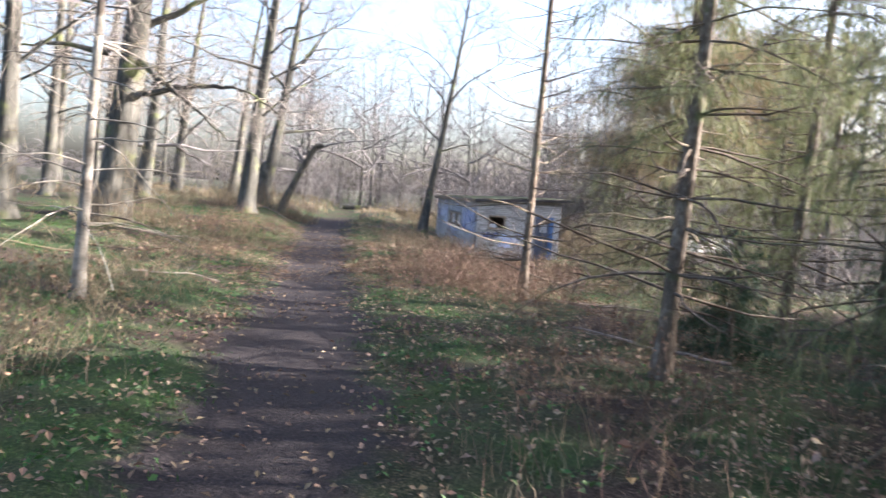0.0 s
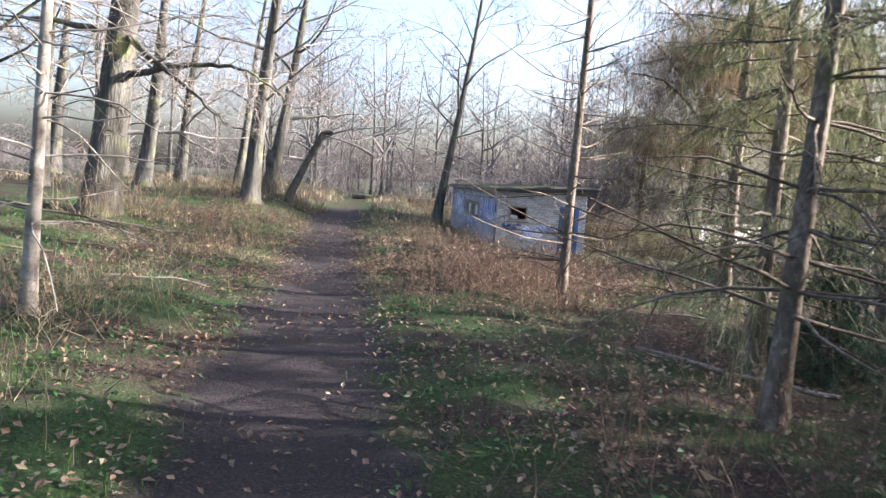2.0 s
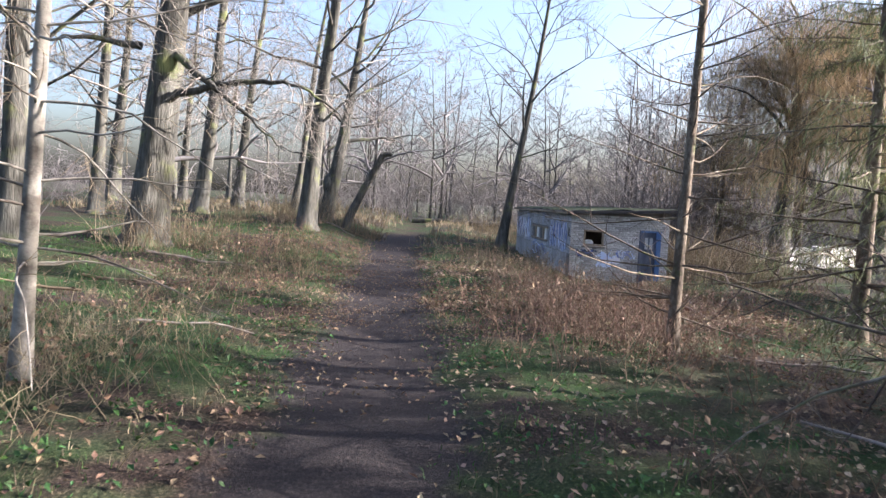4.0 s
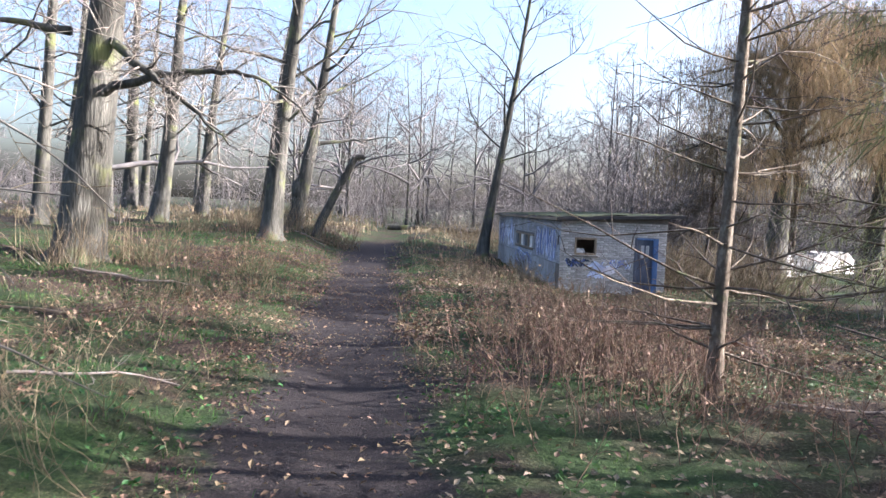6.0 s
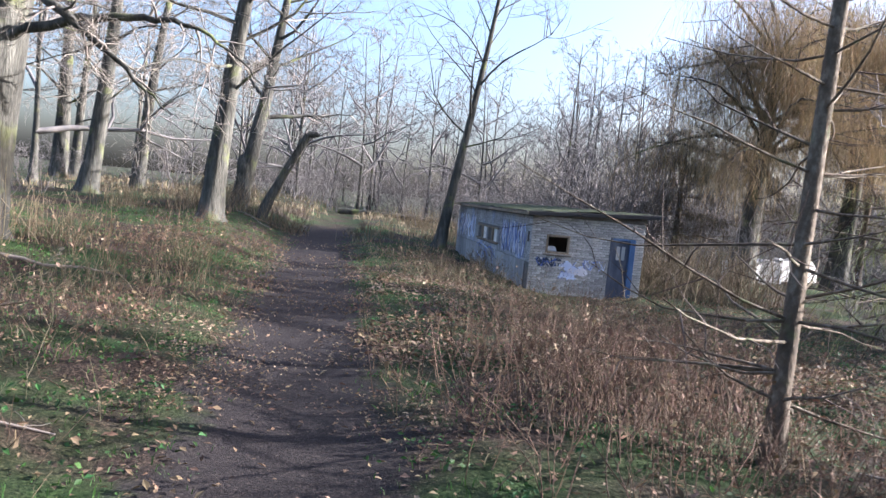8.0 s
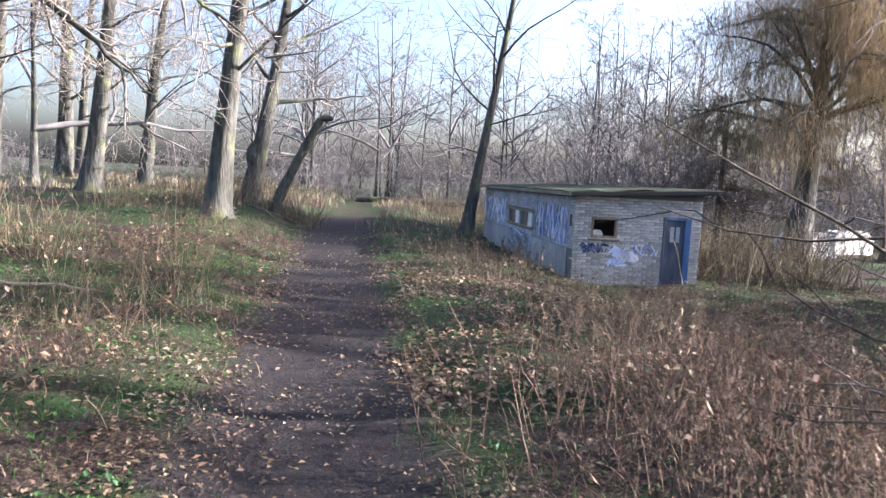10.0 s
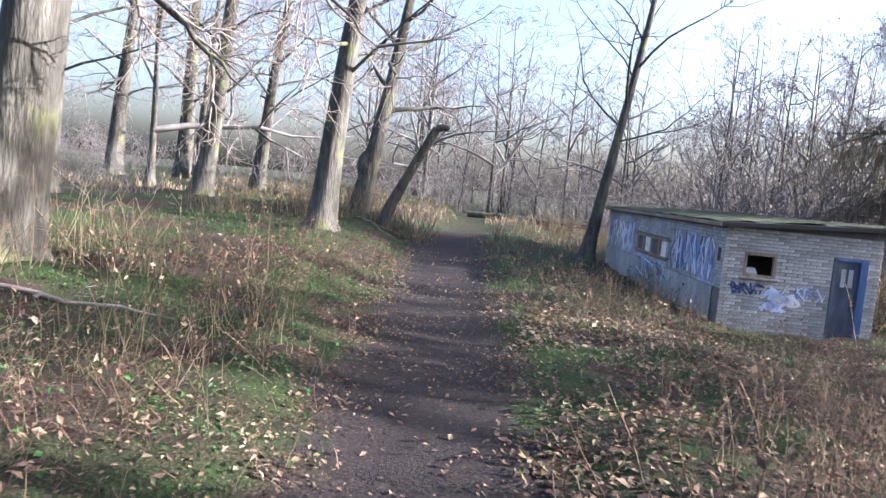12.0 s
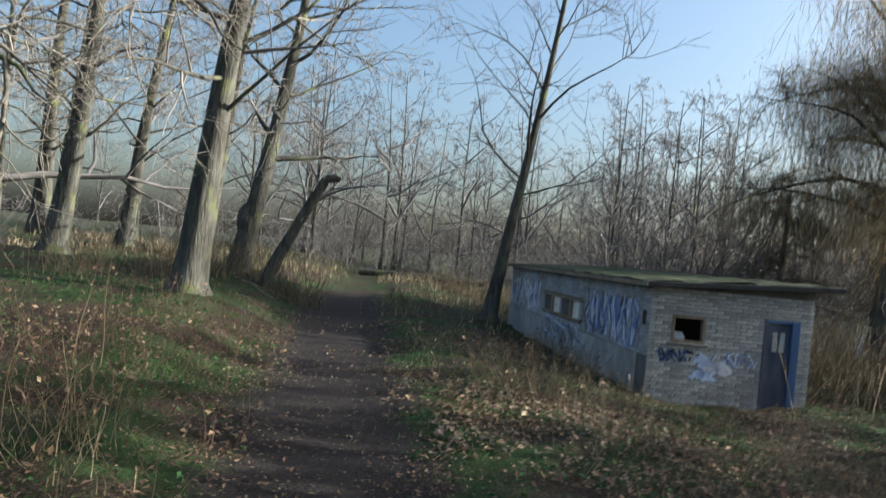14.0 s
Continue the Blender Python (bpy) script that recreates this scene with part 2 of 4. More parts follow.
class Strands:
    """Gathers many tubes and blades into one mesh."""

    def __init__(self):
        self.v, self.f, self.n = [], [], 0

    def tube(self, pts, radii, sides=5):
        pts = np.asarray(pts, float)
        k = len(pts)
        d = np.gradient(pts, axis=0)
        d /= np.linalg.norm(d, axis=1, keepdims=True) + 1e-9
        ref = np.where(np.abs(d[:, 2:3]) < 0.9, np.array([[0, 0, 1.0]]), np.array([[1.0, 0, 0]]))
        s = np.cross(d, ref[0] if k == 0 else ref[k // 2])
        s /= np.linalg.norm(s, axis=1, keepdims=True) + 1e-9
        w = np.cross(s, d)
        a = np.arange(sides) * 2 * np.pi / sides
        ring = pts[:, None] + np.asarray(radii, float)[:, None, None] * (np.cos(a)[None, :, None] * s[:, None] + np.sin(a)[None, :, None] * w[:, None])
        self.v.append(ring.reshape(-1, 3))
        o = self.n
        i, j = np.meshgrid(np.arange(k - 1), np.arange(sides), indexing="ij")
        q = (j + 1) % sides
        self.f.append(np.stack([o + i * sides + j, o + i * sides + q, o + (i + 1) * sides + q, o + (i + 1) * sides + j], -1).reshape(-1, 4))
        self.n += k * sides

    def blades(self, base, tip, width, bend):
        """Many leaves of grass at once: two quads that taper, from base to tip."""
        m = len(base)
        along = tip - base
        side = np.cross(along, np.array([0, 0, 1.0])) + 1e-6
        side /= np.linalg.norm(side, axis=1, keepdims=True)
        turn = RNG.uniform(0, 2 * np.pi, m)
        flat = np.stack([np.cos(turn), np.sin(turn), 0 * turn], 1)
        side = np.where((np.abs(along[:, 2:3]) > 0.6 * np.linalg.norm(along, axis=1, keepdims=True)), flat, side)
        mid = base + along * 0.55 + bend
        w = width[:, None] * side
        vs = np.stack([base - w, base + w, mid - 0.7 * w, mid + 0.7 * w, tip], 1).reshape(-1, 3)
        o = self.n + 5 * np.arange(m)
        self.v.append(vs)
        self.f.append(np.stack([o, o + 1, o + 3, o + 2], 1))
        self.f.append(np.stack([o + 2, o + 3, o + 4], 1))
        self.n += 5 * m

    def leaves(self, at, size, normal):
        """Curled four-cornered leaves."""
        m = len(at)
        a = np.cross(normal, RNG.normal(size=(m, 3)))
        a /= np.linalg.norm(a, axis=1, keepdims=True) + 1e-9
        b = np.cross(normal, a)
        s = size[:, None]
        lift = normal * s * RNG.uniform(0.1, 0.5, (m, 1))
        vs = np.stack([at - a * s, at + b * s * 0.6 + lift, at + a * s * 1.1 + lift * 0.3, at - b * s * 0.6 + lift], 1).reshape(-1, 3)
        self.v.append(vs)
        q = self.n + 4 * np.arange(m)
        self.f.append(np.stack([q, q + 1, q + 2, q + 3], 1))
        self.n += 4 * m

    def made(self, name, mat, parent=None, label="", smooth_faces=True):
        me = bpy.data.meshes.new(name)
        if self.v:
            co = np.concatenate(self.v).astype(np.float32)
            corner = np.concatenate([a.reshape(-1) for a in self.f]).astype(np.int32)
            sizes = np.concatenate([np.full(len(a), a.shape[1]) for a in self.f])
            starts = np.concatenate([[0], np.cumsum(sizes)[:-1]]).astype(np.int32)
            me.vertices.add(len(co))
            me.vertices.foreach_set("co", co.reshape(-1))
            me.loops.add(len(corner))
            me.loops.foreach_set("vertex_index", corner)
            me.polygons.add(len(starts))
            me.polygons.foreach_set("loop_start", starts)
            me.polygons.foreach_set("use_smooth", np.full(len(starts), smooth_faces))
        me.materials.append(mat)
        me.update(calc_edges=True)
        me.validate()
        ob = new(name, me)
        ob.parent = parent
        return tagged(ob, label)


def thing(name, m, label, category, group=""):
    e = new(name)
    e.matrix_world = m
    e.empty_display_size = 0.2
    return tagged(e, label, category, group)


def box(bm, x0, y0, z0, x1, y1, z1, bevel=0.0):
    r = bmesh.ops.create_cube(bm, size=1)["verts"]
    for v in r:
        v.co = Vector(((x0 + x1) / 2 + v.co.x * (x1 - x0), (y0 + y1) / 2 + v.co.y * (y1 - y0), (z0 + z1) / 2 + v.co.z * (z1 - z0)))
    if bevel:
        es = list({e for v in r for e in v.link_edges})
        bmesh.ops.bevel(bm, geom=es, offset=bevel, segments=1, affect="EDGES")
    return bm


def boxed(name, mat, parent, *dims, bevel=0.0, label=""):
    return part(name, box(bmesh.new(), *dims, bevel=bevel), mat, parent, label)


# ---------------------------------------------------------------- ground
def ground_material():
    m = bpy.data.materials.new("woodland_ground")
    m.use_nodes = True
    nt = m.node_tree
    n, link = nt.nodes, nt.links.new
    bsdf = n["Principled BSDF"]
    bsdf.inputs["Roughness"].default_value = 0.95
    bsdf.inputs["Specular IOR Level"].default_value = 0.15
    co = n.new("ShaderNodeTexCoord")

    def noise_tex(scale, detail=5.0, rough=0.6):
        t = n.new("ShaderNodeTexNoise")
        t.inputs["Scale"].default_value, t.inputs["Detail"].default_value, t.inputs["Roughness"].default_value = scale, detail, rough
        link(co.outputs["Object"], t.inputs["Vector"])
        return t.outputs["Fac"]

    def ramp(fac, *stops):
        r = n.new("ShaderNodeValToRGB")
        e = r.color_ramp.elements
        while len(e) < len(stops):
            e.new(0.5)
        for k, (p, c) in enumerate(stops):
            e[k].position, e[k].color = p, (*c, 1)
        link(fac, r.inputs[0])
        return r.outputs[0]

    def blend(fac, a, b):
        x = n.new("ShaderNodeMix")
        x.data_type = "RGBA"
        link(fac, x.inputs[0])
        link(a, x.inputs[6])
        link(b, x.inputs[7])
        return x.outputs[2]

    fine, mid, broad = noise_tex(38, 6, 0.7), noise_tex(5, 5), noise_tex(0.55, 4)
    soil = ramp(fine, (0.35, (0.014, 0.011, 0.011)), (0.55, (0.032, 0.026, 0.024)), (0.75, (0.11, 0.086, 0.068)))
    litter = ramp(fine, (0.36, (0.011, 0.008, 0.006)), (0.52, (0.038, 0.026, 0.018)), (0.7, (0.16, 0.112, 0.074)))
    green = ramp(fine, (0.33, (0.008, 0.018, 0.005)), (0.55, (0.03, 0.052, 0.014)), (0.75, (0.085, 0.11, 0.04)))
    patch = ramp(broad, (0.42, (0, 0, 0)), (0.58, (1, 1, 1)))
    cover = blend(patch, litter, green)
    at = n.new("ShaderNodeAttribute")
    at.attribute_name = "trodden"
    edge = n.new("ShaderNodeMath")
    edge.operation = "MULTIPLY_ADD"
    edge.inputs[1].default_value = 1.3
    shift = n.new("ShaderNodeMath")
    shift.operation = "SUBTRACT"
    shift.inputs[1].default_value = 0.65
    link(mid, edge.inputs[0])
    link(at.outputs["Fac"], shift.inputs[0])
    link(shift.outputs[0], edge.inputs[2])
    mask = ramp(edge.outputs[0], (0.3, (0, 0, 0)), (0.72, (1, 1, 1)))
    link(blend(mask, cover, soil), bsdf.inputs["Base Color"])
    bp = n.new("ShaderNodeBump")
    bp.inputs["Strength"].default_value, bp.inputs["Distance"].default_value = 0.8, 0.04
    link(noise_tex(26, 6, 0.7), bp.inputs["Height"])
    link(bp.outputs[0], bsdf.inputs["Normal"])
    return m


def spaced(lo, hi, step, far):
    mid = list(np.arange(lo, hi + 1e-6, step))
    out, s = [], step
    x = hi
    while x < far:
        s *= 1.25
        x += s
        out.append(x)
    inn, s, x = [], step, lo
    while x > -far:
        s *= 1.25
        x -= s
        inn.append(x)
    return np.array(inn[::-1] + mid + out)


def build_ground():
    xs, ys = spaced(-13, 10, 0.16, 600), spaced(-3, 48, 0.2, 700)
    X, Y = np.meshgrid(xs, ys)
    Z = land(X, Y)
    far = smooth(80, 160, np.hypot(X, Y - 20))
    Z = Z * (1 - far) + 0.2 * far
    w, h = len(xs), len(ys)
    faces = [(j * w + i, j * w + i + 1, (j + 1) * w + i + 1, (j + 1) * w + i) for j in range(h - 1) for i in range(w - 1)]
    me = bpy.data.meshes.new("ground")
    me.from_pydata(np.stack([X, Y, Z], -1).reshape(-1, 3).tolist(), [], faces)
    d = np.abs(X - path_x(Y) + 0.14 * np.sin(1.7 * Y) + 0.08 * np.sin(4.3 * Y + 1) + 0.05 * np.sin(9.1 * Y + 2 * X))
    wide = 0.8 + 0.012 * np.clip(Y, 0, 60)
    tro = (1 - smooth(wide * 0.4, wide * 1.5, d)) * (1 - 0.75 * smooth(38, 47, Y))
    a = me.attributes.new("trodden", "FLOAT", "POINT")
    a.data.foreach_set("value", tro.reshape(-1).astype(np.float32))
    me.polygons.foreach_set("use_smooth", [True] * len(me.polygons))
    me.materials.append(ground_material())
    tagged(new("ground", me), "dark trodden earth path through leaf litter and winter grass", "ground", kind="structure")


build_ground()


# ---------------------------------------------------------------- trees
def unit(v):
    return v / (np.linalg.norm(v) + 1e-9)


def sweep(rng, start, way, length, wander, lift, k=6):
    """A bent run of points from start."""
    pts, d, p = [start], unit(way), start
    for _ in range(k - 1):
        d = unit(d + rng.normal(0, wander, 3) + np.array([0, 0, lift]))
        p = p + d * length / (k - 1)
        pts.append(p)
    return np.array(pts)


def branch_out(rng, into, pts, r0, level, count, reach, lift, spread=0.9, small=0.004, wander=0.16):
    """Side shoots along a limb, and theirs in turn."""
    n = len(pts)
    for _ in range(count):
        t = rng.uniform(0.25, 1.0) * (n - 1)
        i = min(int(t), n - 2)
        p = pts[i] + (pts[i + 1] - pts[i]) * (t - i)
        d = unit(pts[i + 1] - pts[i])
        side = unit(np.cross(d, rng.normal(size=3)))
        way = unit(d * rng.uniform(0.35, 1.0) + side * spread)
        ln = reach * rng.uniform(0.55, 1.2) * (1.1 - 0.4 * t / (n - 1))
        r = max(small, r0 * (1 - 0.5 * t / (n - 1)) * rng.uniform(0.4, 0.7))
        q = sweep(rng, p, way, ln, wander, lift, 5 if level > 1 else 3)
        into.tube(q, np.linspace(r, small * 0.65, len(q)), 4 if r > 0.018 else 3)
        if level > 1:
            branch_out(rng, into, q, r, level - 1, max(2, int(count * 0.8)), reach * 0.52, lift, spread, small, wander)


def trunk_mesh(rng, pts, radii, mat, parent, name="trunk", sides=16, rough=0.07, label=""):
    s = Strands()
    s.tube(pts, radii, sides)
    v = s.v[0].reshape(len(pts), sides, 3)
    c = np.asarray(pts)[:, None]
    ph = rng.uniform(0, 6.28, 4)
    a = np.arange(sides) * 2 * np.pi / sides
    z = np.arange(len(pts))[:, None]
    f = 1 + rough * (np.sin(3 * a[None] + 0.3 * z + ph[0]) + 0.6 * np.sin(5 * a[None] - 0.5 * z + ph[1])) + rng.normal(0, rough * 0.3, (len(pts), sides))
    s.v[0] = (c + (v - c) * f[..., None]).reshape(-1, 3)
    return s.made(name, mat, parent, label)


def bare_tree(x, y, height, r, lean=(0.0, 0.0), seed=1, first=0.3, limbs=12, reach=3.5, label="", bark=None, twigs=None, levels=3, count=5,
              small=0.005, lift=0.05, bow=0.0, group="", name="bare_tree", split=True, at=True,
              rise=(0.1, 0.75), thick=0.36, taper=0.8):
    rng = np.random.default_rng(seed)
    z = float(land(x, y)) - 0.08
    e = thing(name, pose(x, y, z) if at else pose(0, 0, 0), label, "tree", group)
    k = 18
    t = np.linspace(0, 1, k)
    ph = rng.uniform(0, 6.28, 2)
    pts = np.stack([lean[0] * height * (t + bow * t * t) + 0.012 * height * np.sin(5 * t + ph[0]) * t,
                    lean[1] * height * t + 0.012 * height * np.sin(4.2 * t + ph[1]) * t, height * t], 1)
    radii = r * (1 - 0.9 * t ** taper) * (1 + 0.55 * np.exp(-t * height / 0.45))
    pts = np.insert(pts, 1, pts[0] + (pts[1] - pts[0]) * 0.3, 0)
    radii = np.insert(radii, 1, r * 1.12)
    bark, twigs = bark or BARK, twigs or TWIG
    trunk_mesh(rng, pts, radii, bark, e)
    crown = Strands()
    for i in range(limbs):
        u = first + (0.97 - first) * (i + rng.uniform(0, 0.8)) / limbs
        j = u * (k - 1) + 1
        b = min(int(j), k - 1)
        p = pts[b] + (pts[b + 1] - pts[b]) * (j - b)
        az = i * 2.4 + rng.uniform(-0.5, 0.5)
        el = rng.uniform(*rise)
        way = np.array([math.cos(az) * math.cos(el), math.sin(az) * math.cos(el), math.sin(el)])
        ln = reach * (1.15 - 0.75 * u) * rng.uniform(0.75, 1.25)
        lr = max(0.012, r * (1 - 0.86 * u) * thick * rng.uniform(0.75, 1.25))
        q = sweep(rng, p, way, ln, 0.17, lift, 7)
        rr = lr * (1 - 0.9 * np.linspace(0, 1, 7))
        if split:
            one = Strands()
            one.tube(q, rr, 7)
            one.made("limb", bark, e)
        else:
            crown.tube(q, rr, 5)
        branch_out(rng, crown, q, lr, levels, count, ln * 0.5, lift * 0.6, small=small)
    crown.made("crown", twigs, e)
    return e


def low_limb(e, seed, pts, r, mat=None, twigs=None, count=9, reach=1.1):
    """A long named limb through a few bends, with its own twigs (in the tree's own metres)."""
    rng = np.random.default_rng(seed)
    src = np.array(pts, float)
    t = np.linspace(0, len(src) - 1, 5 * len(src))
    run = np.stack([np.interp(t, np.arange(len(src)), src[:, k]) for k in range(3)], 1)
    for _ in range(3):
        run[1:-1] = (run[:-2] + 2 * run[1:-1] + run[2:]) / 4
    run[1:-1] += rng.normal(0, 0.025, (len(run) - 2, 3))
    limb = trunk_mesh(rng, run, r * (1 - 0.95 * np.linspace(0, 1, len(run)) ** 0.9), mat or BARK, e, "limb", 9, 0.05)
    s = Strands()
    branch_out(rng, s, run, r * 0.6, 3, count, reach, -0.01, small=0.004)
    tagged(s.made("twig_spray", twigs or TWIG, limb), kind="stuff")


MATURE = "mature bare broadleaf tree with grey ridged bark on the grassy bank"
# the great tree beside the path, with its long low limbs
big = bare_tree(-9.75, 21.6, 19, 0.5, (0.095, 0.0), 11, 0.36, 16, 6.5, "massive old bare tree with ridged bark and low sweeping limbs", name="old_tree")
low_limb(big, 5, [(0.35, 0, 4.9), (1.4, -0.5, 4.2), (2.6, -0.6, 3.35), (3.6, -0.7, 2.5)], 0.13, count=10, reach=1.2)
low_limb(big, 6, [(0.3, -0.2, 3.55), (1.9, -0.5, 3.95), (3.2, -0.6, 4.05), (4.1, -0.6, 3.9), (5.1, -0.6, 3.1)], 0.11, count=10, reach=1.3)
low_limb(big, 7, [(-0.1, -0.2, 4.8), (-1.5, -0.6, 4.95), (-3.2, -0.7, 4.6)], 0.1)
low_limb(big, 8, [(0.3, 0.2, 5.4), (2.0, 0.4, 6.4), (4.2, 0.5, 7.6), (6.5, 0.3, 7.2)], 0.12, count=12, reach=1.6)
# the line of trees further on
near_left = [
    # x, y, height, radius, lean x, bow, seed
    (-8.25, 30.6, 17, 0.34, 0.085, 0.0, 21), (-16.4, 40.6, 18, 0.42, 0.11, -0.2, 22), (-17.2, 48.0, 17, 0.36, 0.08, 0.1, 23), (-13.6, 47.5, 15, 0.3, 0.12, 0.0, 24),
    (-23.5, 52.5, 19, 0.5, 0.02, 0.0, 26), (-22.4, 52.0, 16, 0.3, 0.05, 0.0, 27), (-25.2, 48.5, 18, 0.45, 0.05, 0.1, 28),
    (-10.9, 18.3, 17, 0.27, 0.02, 0.0, 29), (-14.8, 23.8, 17, 0.27, 0.02, 0.0, 30), (-17.5, 33.0, 17, 0.3, 0.03, 0.0, 31)]
for x, y, h, r, lx, bow, sd in near_left:
    bare_tree(x, y, h, r, (lx, 0.0), sd, 0.2, 26, 5.2, MATURE, bow=bow, count=6, small=0.0055, thick=0.21, lift=-0.015, group="trees along the bank")
# a smooth grey trunk close to the walk's start
bare_tree(-4.85, 6.95, 14, 0.2, (0.065, 0.0), 33, 0.42, 12, 4.0, "smooth grey-barked young tree on the weedy bank", small=0.0055, thick=0.24)
# a burred tree that leans over the path's bend
burr = bare_tree(-9.9, 40.0, 15, 0.36, (0.16, 0.0), 25, 0.25, 18, 5.0, "leaning bare tree with a swollen mossy burr on its trunk", group="trees along the bank")
bm = bmesh.new()
bmesh.ops.create_icosphere(bm, subdivisions=3, radius=0.42)
for v in bm.verts:
    v.co = Vector((v.co.x * 0.85, v.co.y * 0.8, v.co.z * 1.5)) * (1 + 0.16 * noise.noise(v.co * 3))
    v.co += Vector((0.2, 0, 1.75))
part("burr", bm, BARK, burr, "swollen dark burr", True)


def snag():
    """A broken leaning trunk."""
    rng = np.random.default_rng(41)
    e = thing("broken_snag", pose(-8.35, 37.6, float(land(-8.35, 37.6)) - 0.05), "leaning broken dead trunk with a blunt top", "dead tree")
    t = np.linspace(0, 1, 12)[:, None]
    pts = np.hstack([1.55 * t ** 1.15, -0.1 * t, 3.4 * t])
    trunk_mesh(rng, pts, np.linspace(0.2, 0.13, 12), BARK, e, rough=0.1)
    s = Strands()
    s.tube([pts[-1], pts[-1] + (0.25, 0, 0.06), pts[-1] + (0.42, 0, 0.02)], [0.13, 0.13, 0.08], 8)
    s.made("broken_top", BARK, e, "jagged broken top")
    s = Strands()
    branch_out(rng, s, pts[4:], 0.05, 2, 7, 0.8, 0.05)
    tagged(s.made("twig_spray", TWIG, e), kind="stuff")


snag()
# the slender tree that leans beside the brick building
lean_tree = bare_tree(-1.45, 40.6, 16, 0.27, (0.13, 0.0), 51, 0.26, 22, 5.0, "slender leaning bare tree with dark bark beside the brick building", bow=0.1, count=6, levels=2, small=0.008, twigs=TWIG_DARK, rise=(0.35, 0.95), thick=0.26, taper=0.6)


def conifer(x, y, height, r, seed, lean=(0, 0), first=0.6, step=0.33, reach=1.7, droop=-0.03, green_from=99.0, green=None, sprays=16, label="", group="", hang=0.3,
            name="conifer", twig_mat=None, per=4, bark=None):
    """A thin-stemmed conifer with tiers of near-level branches, and foliage that hangs from the upper ones."""
    rng = np.random.default_rng(seed)
    e = thing(name, pose(x, y, float(land(x, y)) - 0.05), label, "tree", group)
    k = 20
    t = np.linspace(0, 1, k)
    pts = np.stack([lean[0] * height * t + 0.02 * np.sin(7 * t + seed), lean[1] * height * t + 0.02 * np.cos(6 * t), height * t], 1)
    trunk_mesh(rng, pts, r * (1 - 0.88 * t) * (1 + 0.5 * np.exp(-t * height / 0.25)), bark or BARK_SPRUCE, e, sides=12, rough=0.05)
    h, base, tip, wid, ben = first, [], [], [], []
    twigs = Strands()
    tier = 0
    while h < height * 0.97:
        u = h / height
        c = np.array([np.interp(u, t, pts[:, i]) for i in range(3)])
        for j in range(rng.integers(max(1, per - 2), per + 1)):
            az = rng.uniform(0, 6.28)
            ln = reach * (1.05 - 0.8 * u) * rng.uniform(0.45, 1.15)
            way = np.array([math.cos(az), math.sin(az), rng.uniform(-0.25, 0.2)])
            q = sweep(rng, c, way, ln, 0.1, droop + 0.07 * (rng.random() < 0.3), 6)
            br = max(0.008, r * (1 - 0.88 * u) * 0.22)
            one = Strands()
            one.tube(q, np.linspace(br, br * 0.2, 6), 5)
            one.made("branch", BARK_SPRUCE, e)
            branch_out(rng, twigs, q, br, 1, 4 if h < green_from else 7, ln * 0.3, -0.04, small=0.003)
            if h >= green_from:
                m = int(sprays * ln * (6 if h < 4.2 else 13))
                s = rng.uniform(0.15, 1, m) * 5
                i = np.minimum(s.astype(int), 4)
                p = q[i] + (q[i + 1] - q[i]) * (s - i)[:, None] + rng.normal(0, 0.05, (m, 3)) * ln
                base.append(p)
                tip.append(p + np.stack([rng.normal(0, 0.07, m), rng.normal(0, 0.07, m), -rng.uniform(0.2, 1.0, m) * hang], 1) + (q[i + 1] - q[i]) * rng.uniform(0, 0.5, (m, 1)))
                wid.append(rng.uniform(0.003, 0.007, m))
                ben.append(rng.normal(0, 0.02, (m, 3)))
        h += step * rng.uniform(0.7, 1.3)
        tier += 1
    tagged(twigs.made("twig_spray", twig_mat or TWIG_DARK, e), kind="stuff")
    if base:
        f = Strands()
        f.blades(np.concatenate(base), np.concatenate(tip), np.concatenate(wid), np.concatenate(ben))
        f.made("foliage", green or NEEDLE, e, "drooping grey-green needles")
    return e


DEADLEG = "thin-stemmed conifer with tiers of bare dead branches beside the path"
conifer(1.38, 14.4, 12.5, 0.082, 61, (0.012, 0.0), 0.6, 0.24, 2.5, 0.015, green_from=99, label=DEADLEG, per=4)
conifer(2.25, 8.0, 11, 0.098, 62, (0.03, 0.0), 1.0, 0.26, 2.4, -0.05, green_from=3.0, label="conifer with sunlit stem and drooping grey-green foliage", sprays=10, hang=0.24)
conifer(5.35, 12.2, 11, 0.1, 63, (0.06, 0.0), 0.8, 0.26, 2.6, -0.05, green_from=1.4, label="conifer with drooping grey-green foliage over leaf litter", sprays=13, hang=0.24)
conifer(5.0, 17.3, 12, 0.14, 64, (0.01, 0.0), 0.8, 0.26, 2.7, -0.04, green_from=1.2, label="conifer with drooping grey-green foliage over leaf litter", sprays=12, hang=0.26)
conifer(2.95, 10.3, 10, 0.1, 65, (0.02, 0.0), 0.7, 0.26, 2.2, -0.05, green_from=0.8, label="thin conifer with drooping sunlit foliage", sprays=13, hang=0.24)
conifer(3.95, 10.6, 2.0, 0.045, 66, (0, 0), 0.3, 0.11, 0.95, -0.08, green_from=0.2, green=NEEDLE_DARK, label="small dense dark green young fir", sprays=30, hang=0.16, name="young_fir", per=6)
conifer(7.7, 13.4, 12, 0.13, 67, (0.02, 0), 1.0, 0.34, 2.4, -0.05, green_from=2.4, label="conifer with drooping grey-green foliage over leaf litter", sprays=5, hang=0.3)

